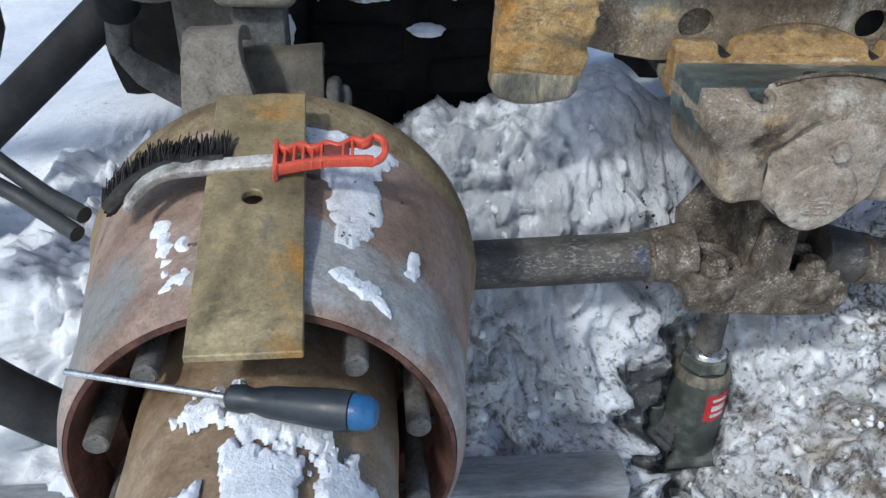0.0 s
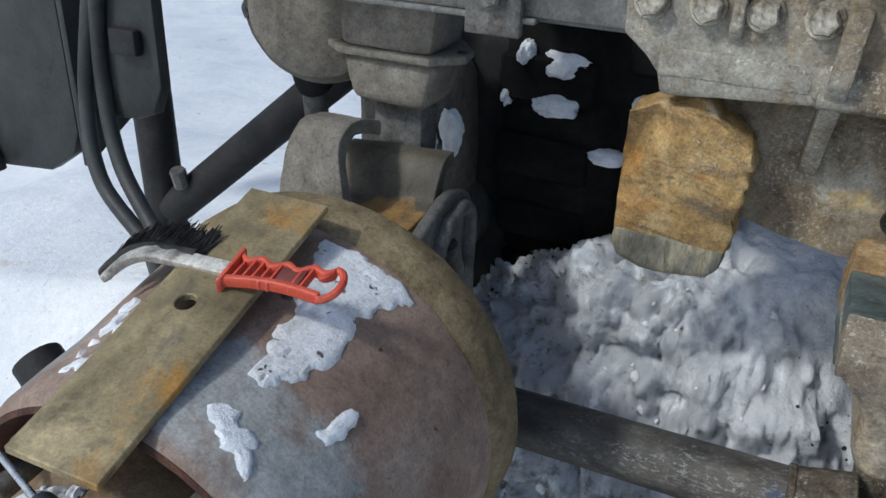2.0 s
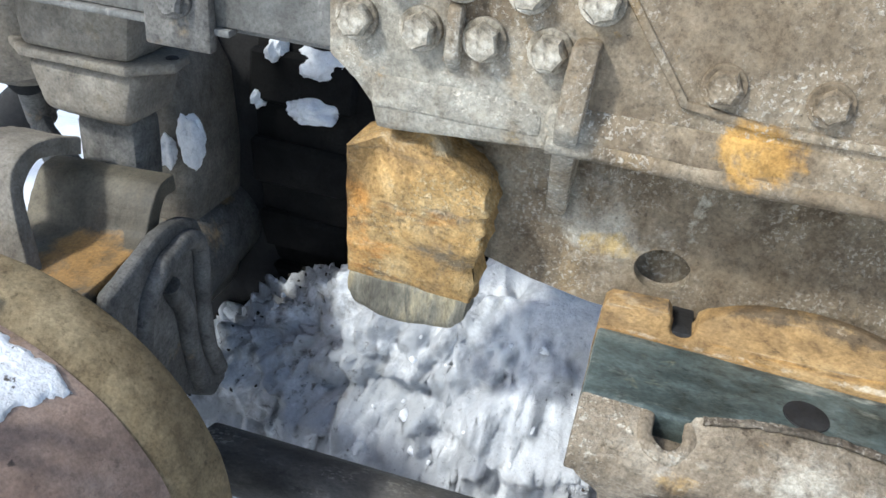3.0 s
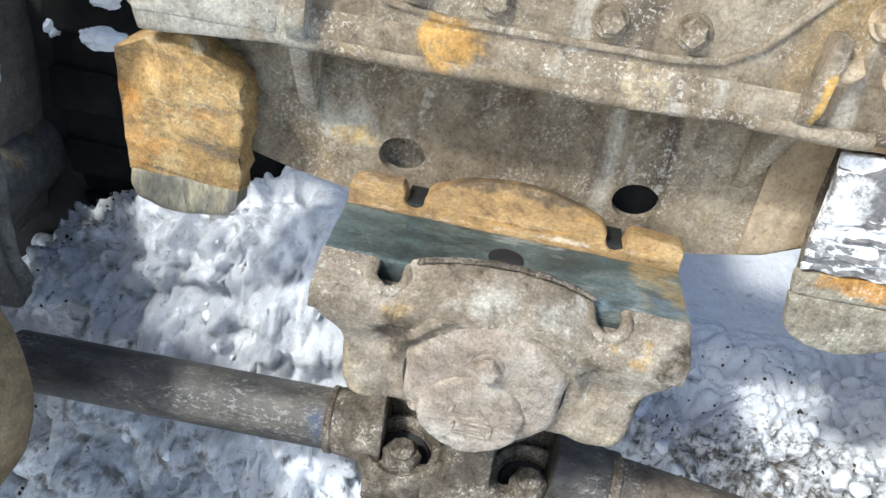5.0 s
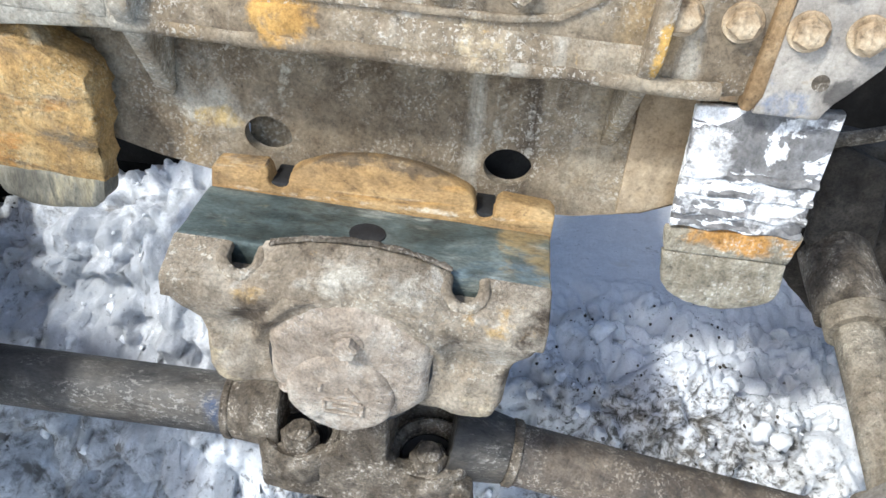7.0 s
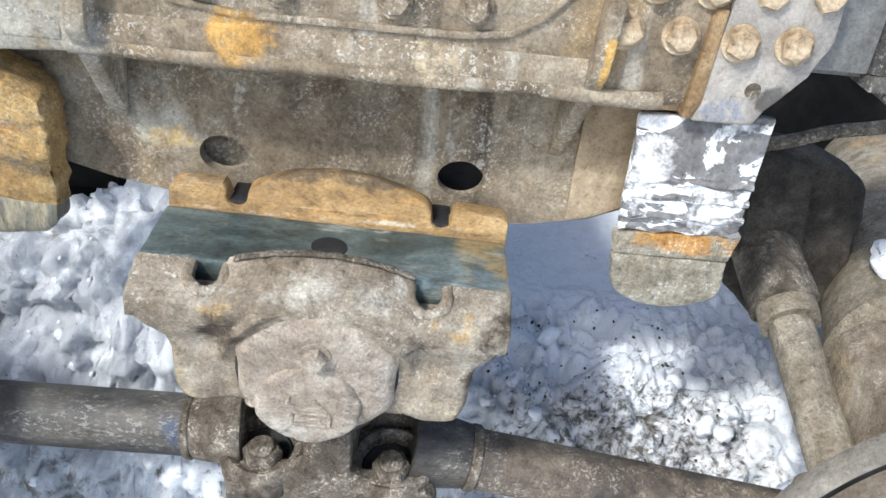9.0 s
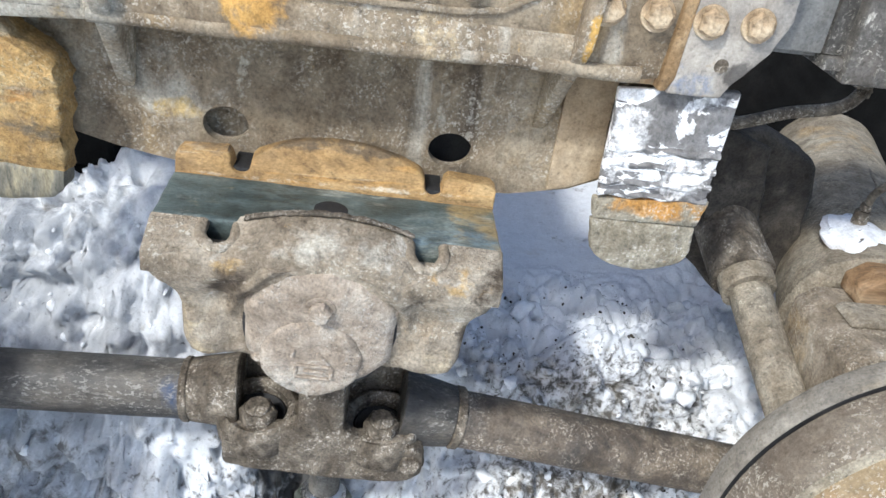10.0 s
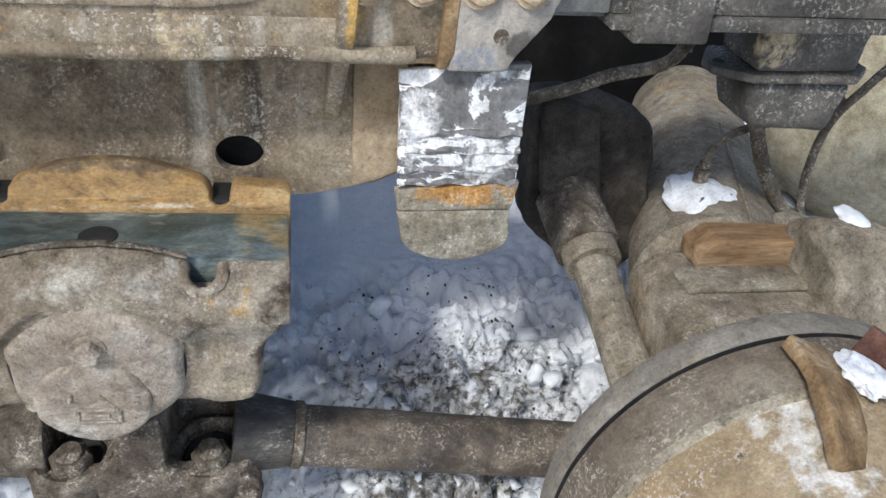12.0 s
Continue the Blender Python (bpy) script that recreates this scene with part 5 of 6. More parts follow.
def bristles():
    """Tufts of dark wire in four rows, splayed away from the brush's back."""
    rnd = random.Random(12)
    bm = bmesh.new()
    line = smooth_line([(-0.298, 0.905, 0.806), (-0.280, 0.908, 0.824), (-0.255, 0.911, 0.840), (-0.225, 0.912, 0.848), (-0.178, 0.910, 0.853)], 12)
    for q in line:
        for row in range(4):
            for _ in range(5):
                p = q + Vector((rnd.uniform(-0.003, 0.003), 0.001 * rnd.random(), 0.004 * row - 0.006))
                d = Vector((rnd.gauss(0, 0.13), 1.0, 0.30 + rnd.gauss(0, 0.12) - 0.06 * row)).normalized() * rnd.uniform(0.030, 0.040)
                w = 0.0011
                side = d.cross(Vector((0, 0, 1))).normalized() * w
                rise = side.cross(d).normalized() * w
                a = [bm.verts.new(p + v) for v in (side, rise, -side, -rise)]
                b = [bm.verts.new(p + d + v * 0.5) for v in (side, rise, -side, -rise)]
                for k in range(4):
                    bm.faces.new((a[k], a[(k + 1) % 4], b[(k + 1) % 4], b[k]))
                bm.faces.new(b[::-1])
    return bm


part("bristles", bristles(), M_BRISTLE, brush, "black matted wire bristles", False)
part("tuft_block", rough_up(hose([(-0.296, 0.905, 0.808), (-0.278, 0.908, 0.826), (-0.253, 0.911, 0.841), (-0.225, 0.912, 0.848), (-0.18, 0.910, 0.853)], 0.008, None, 10, 8), 0.001, 80), M_BRISTLE, brush)


def handle_bm():
    """The handle's side outline, in its own plane, with a ring at its end."""
    n = 40
    top, bot = [], []
    for i in range(n + 1):
        s = i / n
        t = 0.0125 + 0.0022 * math.cos(s * 24) - 0.003 * math.sin(math.pi * s)
        b = -0.0135 + 0.004 * math.sin(math.pi * s)
        if s < 0.05:
            t, b = 0.0165, -0.0165
        top.append((s * 0.094, t))
        bot.append((s * 0.094, b))
    return top, bot


def brush_place(x, y, th):
    y *= 1.35
    return Vector((-0.133 + x, 0.897 + y * 0.95 + x * 0.12, 0.8605 + y * 0.30 + th + x * 0.02))


def brush_piece(outline, th0, th1, bev=0.0015):
    bm = prism(outline, "z", th0, th1, bev)
    for v in bm.verts:
        v.co = brush_place(*v.co)
    return bm


top, bot = handle_bm()
edge_t = top + [(x, y - 0.004) for x, y in reversed(top)]
part("handle_back", brush_piece(edge_t, -0.005, 0.005), M_RED, brush)
edge_b = bot + [(x, y + 0.004) for x, y in reversed(bot)]
part("handle_belly", brush_piece(edge_b, -0.005, 0.005), M_RED, brush)
part("handle_web", brush_piece([(0.047, -0.0085), (0.071, -0.0070), (0.071, 0.0075), (0.047, 0.0070)], -0.006, 0.004), M_MAROON, brush, "maroon recessed grip")
part("end_stop", brush_piece([(0, -0.0165), (0.0045, -0.0155), (0.0045, 0.0155), (0, 0.0165)], -0.0075, 0.0065), M_RED, brush)
for k in range(7):
    x = 0.009 + 0.0085 * k + (0.012 if k > 4 else 0)
    part("grip_rib", brush_piece([(x, -0.0105), (x + 0.0025, -0.0105), (x + 0.0035, 0.0095), (x + 0.001, 0.0095)], -0.0045, 0.0045, 0.0008), M_RED, brush)
ring_line = [brush_place(0.093 + 0.0115 * math.sin(w) * (1.1 if math.sin(w) > 0 else 0.6), 0.0135 * math.cos(w), 0.001) for w in (radians(a) for a in range(0, 181, 15))]
part("end_loop", hose(ring_line, 0.0036, None, 8, 3), M_RED, brush)
part("end_hook", hose([brush_place(0.083, 0.004, 0.001), brush_place(0.087, 0.006, 0.001), brush_place(0.093, 0.0135, 0.001)], 0.003, None, 8, 4), M_RED, brush)

drv = thing("screwdriver", (-0.15, 0.75, 0.74), "screwdriver with dark blue handle and bright shaft on the hub", "screwdriver")
d0, d1, d2 = Vector((-0.305, 0.742, 0.743)), Vector((-0.163, 0.69, 0.752)), Vector((-0.043, 0.655, 0.758))
dd = (d2 - d1).normalized()
part("shaft", rod(d0, d1, 0.003, None, 12), M_STEEL, drv, "bright steel shaft")
part("handle", lathe([(0, 0.006), (0.004, 0.011), (0.014, 0.012), (0.022, 0.0095), (0.036, 0.013), (0.085, 0.0165), (0.104, 0.0165), (0.1045, 0.012)], d1, dd, 10), M_HANDLE, drv)
part("handle_cap", lathe([(0.1048, 0.0145), (0.118, 0.0135), (0.124, 0.009), (0.125, 0.0)], d1, dd, 20), M_BLUE, drv, "blue end cap")

# ---- rear axle parts behind the drum ----
ax1 = thing("rear_axle", (-0.15, 1.4, 0.5), "grey dusty rear axle casing with spring seat", "axle")
part("casing", rough_up(rod((-0.19, 1.096, 0.60), (-0.22, 1.6, 0.62), 0.070, None, 40), 0.003, 18), M_GREYSTEEL, ax1)
part("backing_plate", rough_up(lathe([(1.0955, 0.12), (1.0955, 0.218), (1.106, 0.215), (1.112, 0.12)], (DX, 0, DZ), (0, 1, 0), 64), 0.001, 30), M_GREYSTEEL, ax1)
part("differential", rough_up(box((-0.365, 1.60, 0.30), (-0.09, 2.0, 0.965), 0.06, None, None, 4), 0.006, 9, 1), M_BLACK, ax1, "black differential housing")
part("neck", rough_up(prism([(-0.33, 0.50), (-0.34, 0.93), (-0.225, 0.93), (-0.190, 0.86), (-0.180, 0.74), (-0.190, 0.50)], "y", 1.46, 1.62, 0.03, None, 4), 0.004, 14, 2), M_SOFTGREY, ax1, "dusty taupe casing neck")


def axle_horn():
    """A bent steel lip: a broad sheet rolled back at its top, widening towards its foot."""
    line = smooth_line([(-0.234, 1.290, 0.858), (-0.234, 1.255, 0.871), (-0.234, 1.220, 0.874), (-0.234, 1.195, 0.858), (-0.234, 1.182, 0.825), (-0.234, 1.172, 0.78), (-0.234, 1.150, 0.70)], 6)
    bm = strip(line, (1, 0, 0.05), 0.070, 0.018)
    for v in bm.verts:
        if v.co.z < 0.87:
            v.co.x += (0.30 if v.co.x > -0.234 else -0.06) * (0.87 - v.co.z)
    return rough_up(bm, 0.0016, 35, 2)


part("horn", axle_horn(), M_SOFTGREY, ax1, "bent taupe steel lip")
trough = smooth_line([(0, 1.315, 0.824), (0, 1.292, 0.822), (0, 1.276, 0.804), (0, 1.262, 0.780), (0, 1.240, 0.770), (0, 1.19, 0.766), (0, 1.13, 0.764)], 6)
part("spring_seat", rough_up(strip([q + Vector((-0.176, 0, 0)) for q in trough], (1, 0, 0.06), 0.150, 0.020), 0.0015, 35, 2), M_SEAT, ax1, "worn grey trough with rusty floor")


def seat_cheek():
    o = [(1.160, 0.775), (1.215, 0.790), (1.250, 0.800), (1.275, 0.800), (1.300, 0.795), (1.322, 0.782), (1.336, 0.757), (1.335, 0.69), (1.340, 0.611), (1.366, 0.560), (1.362, 0.525), (1.335, 0.515), (1.254, 0.580), (1.19, 0.66), (1.15, 0.72)]
    return rough_up(prism(o, "x", -0.098, -0.080, 0.007, None, 3), 0.0018, 35, 2)


part("seat_cheek", seat_cheek(), M_GREYSTEEL, ax1, "rounded grey cheek plate running down to a foot")
part("cheek_rim", rough_up(hose([(-0.079, 1.200, 0.690), (-0.077, 1.212, 0.735), (-0.076, 1.240, 0.765), (-0.076, 1.285, 0.775), (-0.077, 1.314, 0.755), (-0.078, 1.316, 0.690), (-0.078, 1.322, 0.610), (-0.078, 1.345, 0.555)], 0.011, None, 12, 5), 0.0015, 45), M_GREYSTEEL, ax1)
part("cheek_rib", rough_up(hose([(-0.078, 1.255, 0.735), (-0.076, 1.275, 0.69), (-0.076, 1.285, 0.62), (-0.077, 1.30, 0.565)], 0.012, None, 12, 5), 0.0015, 45), M_GREYSTEEL, ax1)
part("snow_cap", lump((-0.170, 1.460, 0.806), (0.018, 0.014, 0.036), 3, 4, 0.3), M_SNOWBIT, ax1, "snow lying on the casing")
part("snow_cap", lump((-0.205, 1.456, 0.785), (0.013, 0.012, 0.022), 8, 4, 0.3), M_SNOWBIT, ax1, "snow lying on the casing")


def bump_stop(x0, x1, y0, mat_, label, ears):
    ob = thing("bump_stop", ((x0 + x1) / 2, y0 + 0.05, 0.9), label, "bump stop", "bump stops")
    up = prism([(x0 + 0.012, 0.962), (x0 + 0.004, 1.027), (x1 - 0.004, 1.027), (x1 - 0.012, 0.962)], "y", y0 + 0.005, y0 + 0.10, 0.008)
    part("cup", rough_up(up, 0.0015, 40, 2), mat_, ob)
    o = [(x0 + 0.01, y0), (x1 - 0.012, y0 - 0.002), (x1 + 0.022, y0 + 0.035), (x1 + 0.018, y0 + 0.07), (x1 - 0.01, y0 + 0.11), (x0, y0 + 0.11), (x0 - 0.028, y0 + 0.06), (x0 - 0.03, y0 + 0.03)]
    part("flange", rough_up(prism(o, "z", 0.951, 0.9615, 0.003), 0.001, 40, 1), mat_, ob, "eared mounting flange")
    lo = prism([(x0 + 0.006, 0.9505), (x0 + 0.022, 0.893), (x1 - 0.022, 0.888), (x1 - 0.006, 0.9505)], "y", y0 + 0.008, y0 + 0.10, 0.012, None, 3)
    part("rubber", rough_up(lo, 0.0015, 40, 2), mat_, ob)
    part("ear_hole", lathe([(0, 0.007), (0.001, 0.0065), (0.001, 0)], (ears, y0 + 0.048, 0.9618), (0, 0, 1), 16), M_BLACK, ob)
    return ob


bump_stop(-0.262, -0.115, 1.283, M_SOFTGREY, "grey dusty bump stop box under the frame", -0.104)
bump_stop(1.238, 1.385, 1.272, M_DARKRAIL, "dark grey bump stop box with worn pale corner", 1.224)
part("post", rough_up(box((-0.226, 1.318, 0.78), (-0.150, 1.375, 0.8875), 0.014), 0.001, 30, 1), M_GREYSTEEL, ax1)

tank = thing("brake_chamber", (-0.36, 1.38, 0.9), "round dusty brake chamber under the frame", "brake chamber")
part("shell", rough_up(lathe([(0, 0.05), (0.01, 0.085), (0.05, 0.10), (0.055, 0.106), (0.064, 0.106), (0.07, 0.10), (0.13, 0.09), (0.15, 0.05), (0.152, 0)], (-0.300, 1.30, 0.990), (-0.35, 0.94, 0.0), 48), 0.0012, 30), M_SOFTGREY, tank)
part("boot", hose([(-0.40, 1.44, 0.885), (-0.41, 1.46, 0.86), (-0.415, 1.475, 0.84)], 0.028, None, 20, 6, 0.10), M_BLACK, tank, "black ribbed rubber boot")
part("push_rod", rod((-0.415, 1.47, 0.845), (-0.43, 1.50, 0.77), 0.020, None, 16), M_GREYSTEEL, tank)
part("bracket_arm", rough_up(strip([Vector((-0.44, 1.50, 0.79)), Vector((-0.40, 1.47, 0.75)), Vector((-0.33, 1.44, 0.72)), Vector((-0.26, 1.42, 0.68))], (0, 0.4, 1), 0.05, 0.014), 0.001, 40, 1), M_GREYSTEEL, tank)
part("clamp", rough_up(strip(smooth_line([(-0.400, 1.335, 0.997), (-0.418, 1.325, 0.987), (-0.408, 1.315, 0.974)], 5), (0, 1, 0), 0.02, 0.008), 0.001, 60), M_GREYSTEEL, tank)

# ---- steel struts, lamp bracket and hoses at the rear corner ----
st = thing("rear_strut", (-0.88, 1.6, 0.4), "black steel struts standing in snow at the rear corner", "strut")
part("post", rod((-0.905, 1.62, 1.15), (-0.875, 1.6, 0.12), 0.040, None, 24), M_BLACK, st)
part("diagonal", rod((-0.86, 1.6, 0.47), (-0.44, 1.62, 0.83), 0.036, None, 24), M_BLACK, st)
part("end_bolt", rod((-0.80, 1.57, 0.545), (-0.80, 1.56, 0.585), 0.016, None, 8), M_GREYSTEEL, st)
mg = thing("tail_lamp_bracket", (-0.7, 1.2, 0.75), "slate grey folded steel tail bracket with black hoses", "bracket")
part("plate", prism([(-0.93, 1.16), (-0.90, 0.78), (-0.84, 0.715), (-0.71, 0.729), (-0.655, 0.765), (-0.640, 0.80), (-0.640, 1.16)], "y", 1.20, 1.225, 0.004), M_SLATE, mg)
part("side", prism([(1.20, 0.75), (1.30, 0.80), (1.30, 1.16), (1.20, 1.16)], "x", -0.6395, -0.628, 0.003), M_SLATE, mg)
part("fold", prism([(-0.93, 1.02), (-0.905, 0.70), (-0.84, 0.70), (-0.80, 0.715), (-0.88, 0.90)], "y", 1.17, 1.1995, 0.004), M_SLATE, mg)
part("slot", prism([(-0.745, 1.10), (-0.735, 1.04), (-0.69, 1.03), (-0.675, 1.07), (-0.70, 1.12)], "y", 1.1965, 1.1998, 0.001), M_SNOWBIT, mg)
part("second_plate", prism([(-0.615, 1.16), (-0.585, 0.832), (-0.53, 0.838), (-0.497, 0.850), (-0.480, 0.89), (-0.478, 1.16)], "y", 1.207, 1.228, 0.004), M_SLATE, mg)
part("socket", box((-0.545, 1.19, 0.93), (-0.50, 1.2065, 0.965), 0.005), M_BLACK, mg)
part("long_beam", box((-1.6, 1.42, 1.09), (-0.34, 1.52, 1.16), 0.006), M_WOOD, mg, "brown timber beam")
for i, pts in enumerate(([(-0.55, 1.22, 1.16), (-0.575, 1.20, 1.0), (-0.60, 1.19, 0.86), (-0.565, 1.16, 0.76), (-0.47, 1.13, 0.70), (-0.40, 1.08, 0.68)],
                         [(-0.535, 1.215, 1.16), (-0.56, 1.20, 1.02), (-0.575, 1.20, 0.88), (-0.545, 1.18, 0.78), (-0.46, 1.14, 0.715), (-0.39, 1.09, 0.70)])):
    tagged(part("hose", hose(pts, 0.011, None, 12, 10), M_SLATE), "grey braided air hose hanging to the axle", "hose", "air hoses")
tagged(part("hose", hose([(-0.56, 1.0, 0.56), (-0.47, 0.98, 0.50), (-0.40, 1.0, 0.44), (-0.33, 1.10, 0.40)], 0.034, None, 16, 10), M_BLACK), "thick black rubber hose beside the drum", "hose", "air hoses")

# ---- lugged spare tyre behind the frame ----
tyre = thing("tyre", (0.05, 2.02, 0.2), "large black lugged tyre with snow on its treads", "tyre")
TC, TR = Vector((0.04, 2.12, 0.82)), 0.60


def tyre_bm():
    pr = [(-0.17, 0.30), (-0.185, 0.42), (-0.18, 0.53), (-0.165, 0.572), (-0.06, 0.583), (0.06, 0.583), (0.165, 0.572), (0.18, 0.53), (0.185, 0.42), (0.17, 0.30)]
    return lathe(pr, TC, (1, 0, 0), 80)


part("carcass", tyre_bm(), M_TYRE, tyre)
for k in range(30):
    for s in (-1, 1):
        w = radians(12 * k + (6 if s > 0 else 0))
        bm = box((s * 0.095 - 0.075, -0.035, 0.57), (s * 0.095 + 0.075, 0.035, 0.589), 0.006, None, None, 1)
        bmesh.ops.rotate(bm, verts=bm.verts, cent=(0, 0, 0), matrix=Matrix.Rotation(w, 3, "X"))
        bmesh.ops.translate(bm, verts=bm.verts, vec=TC)
        part("lug", bm, M_TYRE, tyre)
for x, y, z, sx, sz, sd in ((-0.030, 1.56, 0.902, 0.040, 0.023, 2), (-0.036, 1.535, 0.848, 0.036, 0.016, 4), (0.105, 1.53, 0.862, 0.028, 0.022, 6), (0.055, 1.510, 0.793, 0.030, 0.008, 9), (-0.092, 1.555, 0.917, 0.014, 0.018, 12), (-0.115, 1.55, 0.850, 0.007, 0.016, 15)):
    tagged(part("snow_patch", lump((x, y, z), (sx, 0.03, sz), sd, 4, 0.30), M_SNOWBIT), "snow lying on the black tyre treads", "snow", "snow patches")

# ---- far-side wheels, assumed and added to block light from behind ----
for wx, wz in ((DX, 0.58), (1.218, 0.55)):
    wheel = thing("wheel", (wx, 2.4, 0.0), "assumed black lorry wheel, added to block light from the far side", "wheel", "far wheels")
    part("tyre", lathe([(-0.15, 0.27), (-0.17, 0.40), (-0.165, 0.51), (-0.14, 0.545), (0.14, 0.545), (0.165, 0.51), (0.17, 0.40), (0.15, 0.27), (-0.15, 0.27)], (wx, 2.42, wz), (0, 1, 0), 64), M_TYRE, wheel)
    part("rim", lathe([(-0.10, 0.0), (-0.12, 0.15), (-0.15, 0.265), (-0.145, 0.272), (0.14, 0.272)], (wx, 2.42, wz), (0, 1, 0), 48), M_DARKRAIL, wheel)

# black panels added to darken the bright background behind the axles
for x0, x1, z0 in ((-0.42, 0.12, 0.35), (0.95, 1.95, 0.42)):
    dark_panel = [(x0, z0), (x0 + 0.02, 1.26), (x1 - 0.02, 1.26), (x1, z0 + 0.15)]
    tagged(part("mudguard", prism(dark_panel, "y", 2.16, 2.17, 0.003), M_TYRE), "added black panel that darkens the view before the far wheel", "mudguard", "far mudguards")

# ---- front axle of the bogie with its drum ----
EX, EZ = 1.218, 0.572
ax2 = thing("front_axle", (1.25, 1.5, 0.5), "sand-caked axle casing with snow and brake hoses", "axle")
part("casing", rough_up(rod((1.290, 1.30, 0.640), (1.52, 1.95, 0.645), 0.112, None, 44, 0.104, 0.02), 0.0035, 16), M_AXLE, ax2, "sand-caked round casing")
part("seam", strip(smooth_line([(1.318, 1.305, 0.750), (1.368, 1.45, 0.749), (1.434, 1.65, 0.746)], 4), (1, 0, 0), 0.006, 0.006), M_AXLE, ax2)
dsc = lathe([(0, 0.0), (0.01, 0.10), (0.05, 0.19), (0.10, 0.235), (0.16, 0.25), (0.17, 0.265), (0.20, 0.265), (0.21, 0.25), (0.3, 0.2)], (1.52, 1.74, 0.72), (0.35, 0.92, 0.1), 56)
bmesh.ops.translate(dsc, verts=dsc.verts, vec=(0.33, -0.06, -0.05))
part("differential", rough_up(dsc, 0.003, 12), M_DIFF, ax2, "cream dusty differential cover")
part("snow_cap", lump((1.300, 1.400, 0.734), (0.054, 0.080, 0.022), 7, 4, 0.22), M_DIRTSNOW, ax2, "speckled snow crust")
part("snow_cap", lump((1.216, 1.545, 0.798), (0.030, 0.020, 0.014), 9, 4, 0.35), M_SNOWBIT, ax2, "small snow lump")
part("fitting", rod((1.296, 1.422, 0.748), (1.296, 1.420, 0.776), 0.011, None, 8), M_YOKE, ax2)
part("fitting", rod((1.296, 1.420, 0.7765), (1.297, 1.419, 0.787), 0.008, None, 12), M_YOKE, ax2)
part("seat_block", rough_up(prism([(1.168, 0.54), (1.165, 0.70), (1.19, 0.718), (1.35, 0.715), (1.42, 0.67), (1.42, 0.56)], "y", 1.145, 1.298, 0.006), 0.0016, 30, 2), M_SADDLE, ax2, "caked spring seat casting")
part("seat_lip", rough_up(prism([(1.19, 0.7185), (1.36, 0.7155), (1.36, 0.724), (1.20, 0.727)], "y", 1.20, 1.249, 0.003), 0.001, 50, 1), M_AXLE, ax2)
hq = [(1.285, 0.765), (1.25, 0.792), (1.205, 0.802), (1.17, 0.785), (1.148, 0.745), (1.132, 0.69), (1.128, 0.60), (1.285, 0.60)]
part("horn", rough_up(prism(hq, "x", 1.345, 1.438, 0.016, None, 3), 0.004, 55, 2), M_AXLE, ax2, "caked curved steel lip")
part("snow_cap", lump((1.400, 1.238, 0.798), (0.016, 0.028, 0.006), 11, 3, 0.2), M_SNOWBIT, ax2, "snow strip on the lip")
part("bracket_leg", rough_up(box((1.376, 1.32, 0.60), (1.42, 1.36, 0.74), 0.008), 0.002, 40, 1), M_AXLE, ax2)
arm = thing("brake_cam_arm", (1.14, 1.35, 0.6), "caked slack adjuster shaft beside the axle", "brake shaft")
part("shaft", rough_up(rod((1.130, 1.37, 0.675), (1.140, 1.12, 0.585), 0.029, None, 28), 0.002, 40), M_AXLE, arm)
part("sleeve", rough_up(rod((1.120, 1.46, 0.715), (1.129, 1.372, 0.678), 0.045, None, 28), 0.003, 40), M_YOKE, arm)
part("ring", rough_up(rod((1.129, 1.374, 0.680), (1.1305, 1.345, 0.670), 0.039, None, 28), 0.002, 40), M_AXLE, arm)
part("lever", rough_up(prism([(1.064, 0.855), (1.075, 0.868), (1.145, 0.845), (1.150, 0.80), (1.165, 0.72), (1.10, 0.70), (1.075, 0.73)], "y", 1.440, 1.468, 0.008, None, 3), 0.003, 30, 2), M_MUD_SHADE, arm)
# fills the gap between lever and axle; mud and shade share its black
part("spider", rough_up(prism([(1.058, 0.86), (1.15, 0.86), (1.235, 0.82), (1.27, 0.62), (1.20, 0.55), (1.150, 0.585), (1.09, 0.635), (1.062, 0.67)], "y", 1.472, 1.540, 0.014, None, 3), 0.005, 22, 2), M_MUD_SHADE, arm, "muddy brake spider casting, blackened with painted shade")
part("snow_strip", lump((1.098, 1.452, 0.835), (0.005, 0.012, 0.016), 4, 3, 0.4), M_SNOWBIT, arm, "thin snow strip")
part("foot", rough_up(box((1.072, 1.07, 0.53), (1.172, 1.14, 0.625), 0.018), 0.003, 30, 2), M_AXLE, arm)
for pts, r in (([(1.297, 1.419, 0.784), (1.301, 1.42, 0.802), (1.322, 1.42, 0.824), (1.36, 1.42, 0.839), (1.40, 1.42, 0.847), (1.47, 1.41, 0.88)], 0.0058),
               ([(1.335, 1.40, 0.88), (1.350, 1.40, 0.835), (1.378, 1.40, 0.776), (1.418, 1.40, 0.722), (1.452, 1.40, 0.705)], 0.010),
               ([(1.53, 1.40, 0.95), (1.487, 1.40, 0.90), (1.450, 1.40, 0.848), (1.441, 1.40, 0.77), (1.452, 1.40, 0.705)], 0.006),
               ([(1.45, 1.45, 0.93), (1.455, 1.47, 0.88), (1.43, 1.48, 0.84), (1.40, 1.47, 0.82)], 0.007),
               ([(0.99, 1.45, 0.85), (1.02, 1.45, 0.858), (1.099, 1.45, 0.879), (1.15, 1.45, 0.897), (1.221, 1.45, 0.913), (1.25, 1.45, 0.945)], 0.009)):
    tagged(part("brake_hose", hose(pts, r, None, 10, 8), M_YOKE), "dusty dark brake hose running to the axle", "hose", "brake hoses")
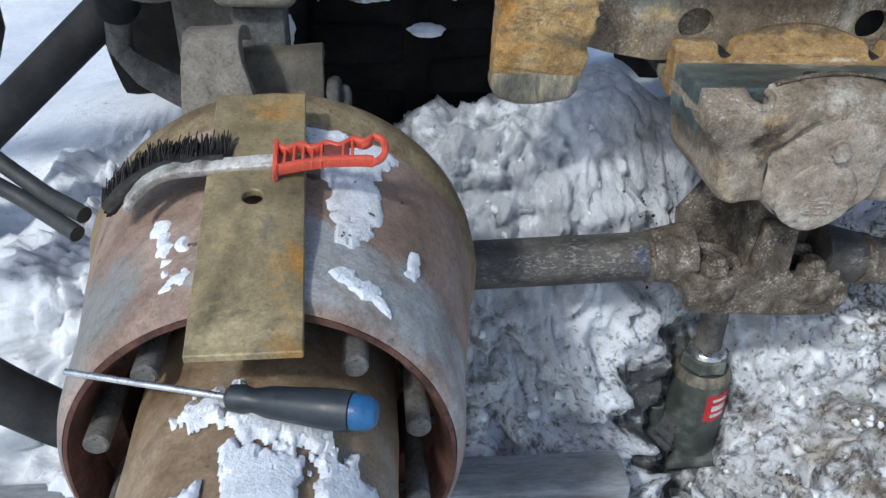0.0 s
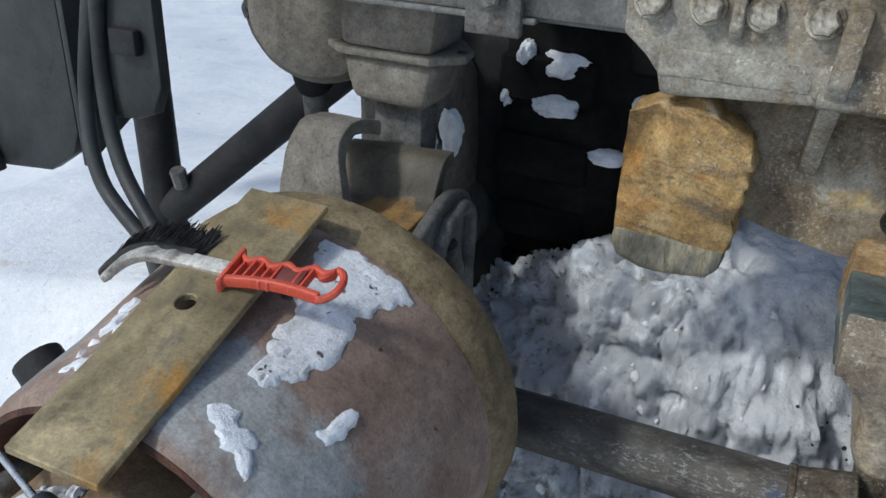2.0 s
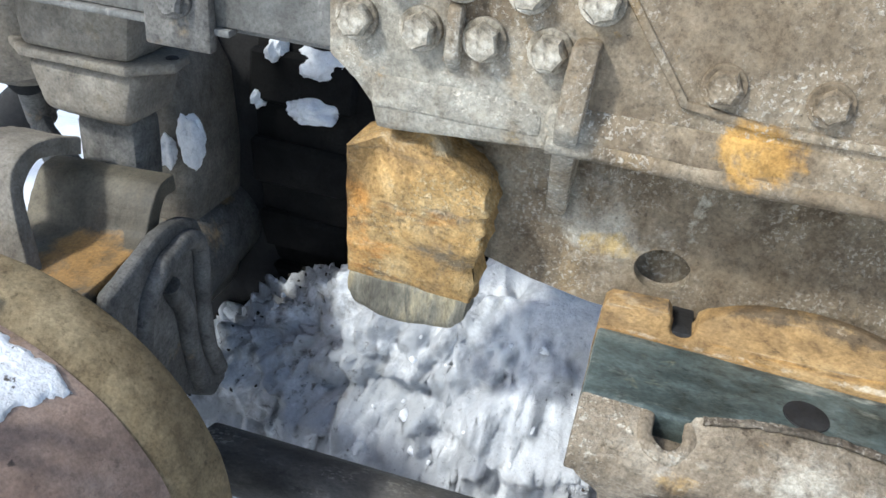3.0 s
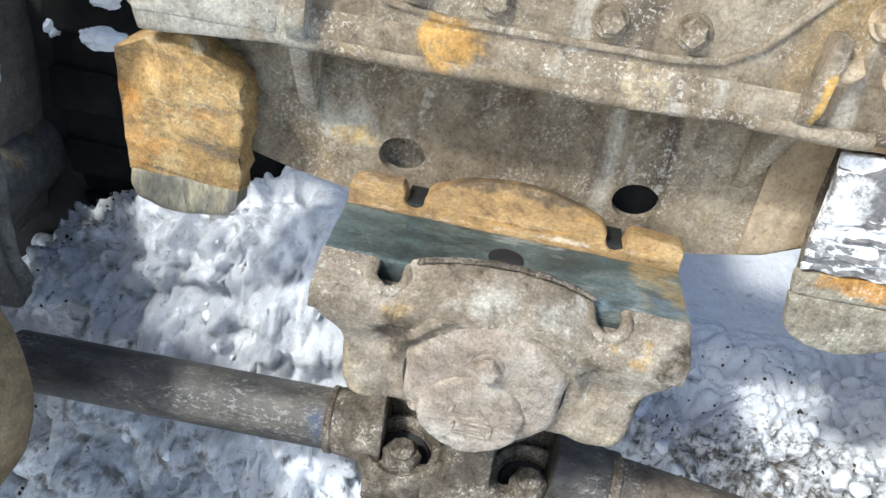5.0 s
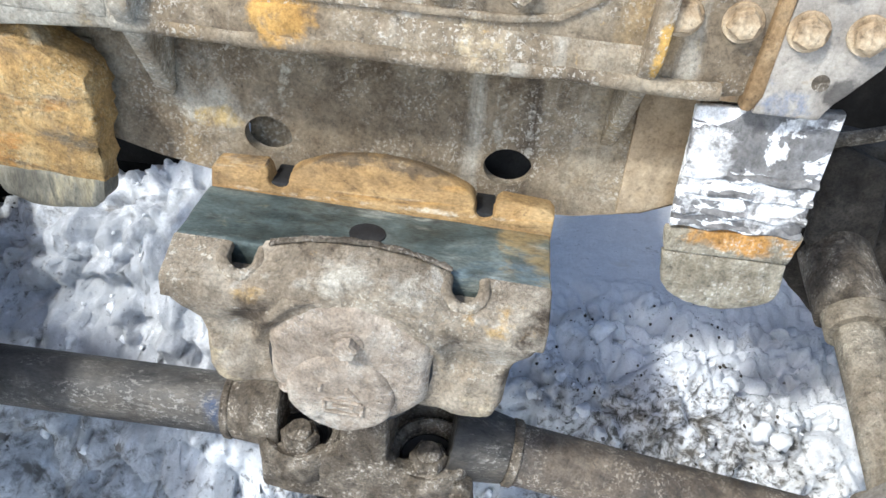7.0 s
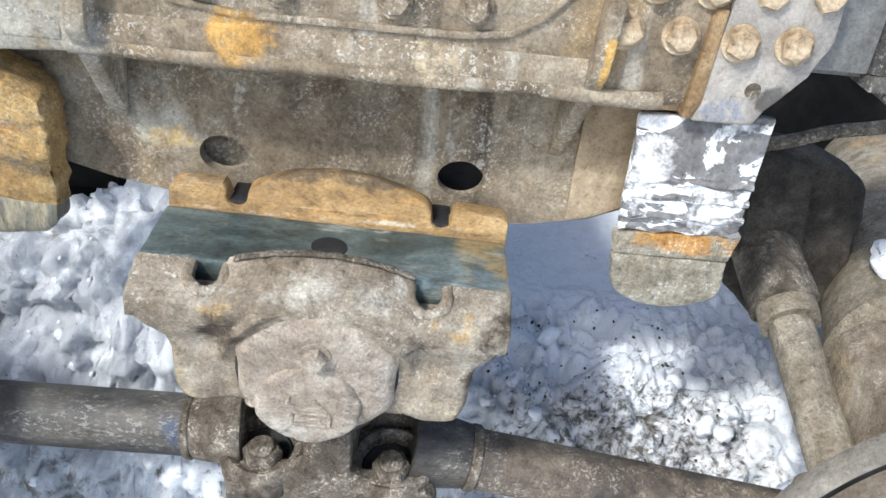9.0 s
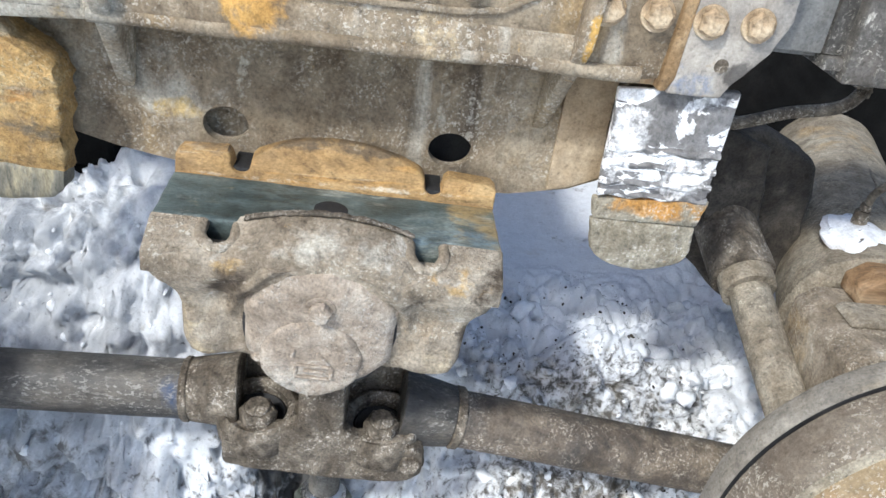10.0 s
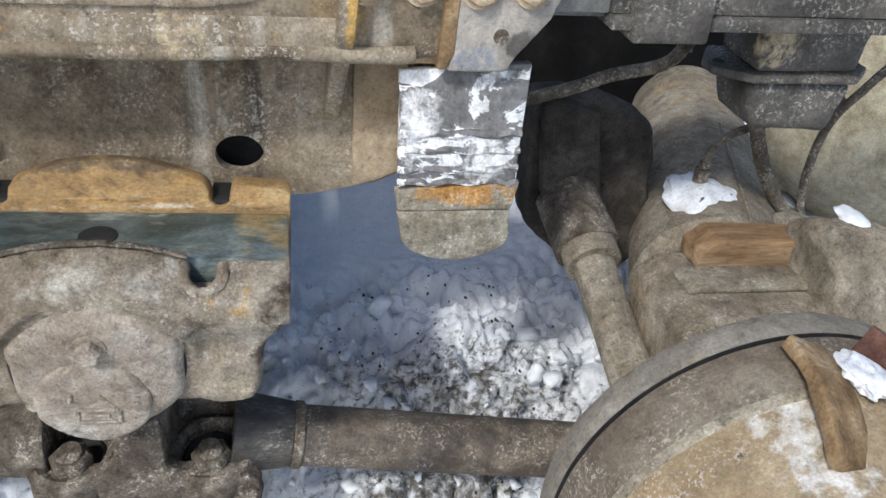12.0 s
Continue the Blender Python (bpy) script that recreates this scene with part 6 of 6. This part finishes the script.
for at in ((1.232, 1.46, 0.96), (1.36, 1.44, 0.985)):
    hang = thing("hose_clip", at, "black rusty hose clip under the frame rail", "clip")
    part("bolt", rough_up(rod(at, Vector(at) + Vector((0, -0.03, 0.0)), 0.016, None, 6), 0.001, 60), M_YOKE, hang)
    part("strap", strip([Vector(at) + Vector((0.02, 0, -0.03)), Vector(at) + Vector((0.02, 0, 0.07))], (0, 1, 0), 0.03, 0.005), M_YOKE, hang)
wood = tagged(part("wood_wedge", rough_up(prism([(1.222, 0.719), (1.222, 0.742), (1.246, 0.760), (1.362, 0.755), (1.374, 0.742), (1.366, 0.719)], "y", 1.25, 1.30, 0.003), 0.0012, 40, 2), M_WOOD), "brown wooden wedge lying on the axle seat", "wedge")
rail_clamp = part("rail_clamp", box((1.07, RY - 0.022, 1.012), (1.15, RY + 0.06, 1.10), 0.004), M_DARKRAIL, rail)
bolt(rail, (1.115, RY - 0.004, 1.075), 0.013, 0.012, M_DARKRAIL, 0.018, 4)

drum2 = thing("brake_drum", (EX, 0.95, EZ - 0.23), "sandy dust-covered brake drum with a welded clip and snow", "brake drum", "brake drums")
part("rear_rim", rough_up(lathe([(1.05, 0.20), (1.05, 0.2265), (1.044, 0.2285), (1.024, 0.2285), (1.018, 0.2265), (1.018, 0.20)], (EX, 0, EZ), (0, 1, 0), 96, caps=False), 0.0008, 30), M_SOFTGREY, drum2, "taupe dusty rear rim")
part("outer_band", rough_up(lathe([(1.0135, 0.20), (1.0135, 0.2245), (0.985, 0.2245), (0.968, 0.2195), (0.955, 0.2165), (0.955, 0.20)], (EX, 0, EZ), (0, 1, 0), 96, caps=False), 0.0006, 30), M_DRUMBAND, drum2, "dark taupe outer band")
# black rings lay the groove's shade on its wall and floor
part("groove", lathe([(1.0176, 0.200), (1.0176, 0.2262), (1.0172, 0.2262), (1.0172, 0.200)], (EX, 0, EZ), (0, 1, 0), 96, caps=False), M_BLACK, drum2, "groove behind the rim with its shade painted black")
part("groove", lathe([(1.0137, 0.214), (1.0171, 0.214)], (EX, 0, EZ), (0, 1, 0), 96, caps=False), M_BLACK, drum2, "groove behind the rim with its shade painted black")
sh2 = [(0.9545, 0.20), (0.9545, 0.2135), (0.86, 0.205), (0.80, 0.20), (0.775, 0.19), (0.766, 0.17), (0.766, 0.13), (0.80, 0.12), (0.80, 0.0)]
part("shell", rough_up(lathe(sh2, (EX, 0, EZ), (0, 1, 0), 96), 0.0008, 30), M_DRUMR, drum2, "", True, 35)
part("step_ring", rough_up(lathe([(0.9548, 0.2150), (0.9548, 0.2180), (0.948, 0.2165), (0.946, 0.212)], (EX, 0, EZ), (0, 1, 0), 96, caps=False), 0.0006, 30), M_STONE, drum2)
part("clip_leg", rough_up(strip(smooth_line([(1.198, 0.998, 0.80), (1.196, 0.95, 0.798), (1.187, 0.90, 0.782), (1.180, 0.87, 0.772)], 6), (0.75, 0.1, -0.35), 0.050, 0.014), 0.0015, 40, 2), M_CLIP, drum2, "brown rusted clip leg")
part("clip_leg", rough_up(strip(smooth_line([(1.255, 0.995, 0.808), (1.27, 0.95, 0.80), (1.268, 0.90, 0.788), (1.235, 0.872, 0.772)], 6), (0.5, 0.1, 0.8), 0.03, 0.014), 0.0015, 40, 2), M_REDRUST, drum2, "red-brown rusted clip leg")
part("hub", rough_up(rod((EX, 0.7995, EZ), (EX, 0.55, EZ), 0.12, None, 48), 0.001, 25), M_HUB, drum2)
for x, y, z, s, sd in ((1.235, 0.955, 0.797, (0.018, 0.03, 0.010), 3), (1.29, 0.965, 0.794, (0.022, 0.022, 0.012), 5), (1.25, 0.90, 0.783, (0.010, 0.02, 0.012), 8)):
    tagged(part("snow_patch", lump((x, y, z), s, sd, 4, 0.42), M_SNOWBIT), "small snow lump in the drum clip", "snow", "snow patches")

# ---- boards under the axles ----
for x0, x1, y, z in ((0.02, 0.36, 1.125, 0.175), (-0.02, 0.34, 1.03, 0.165), (-0.80, -0.52, 1.12, 0.175), (-0.82, -0.50, 1.03, 0.165)):
    tagged(part("board", rough_up(box((x0, y - 0.042, z - 0.05), (x1, y + 0.042, z), 0.004), 0.0015, 20, 2), M_BOARD), "grey wet wooden board pressed into the snow", "board", "boards under the axle")
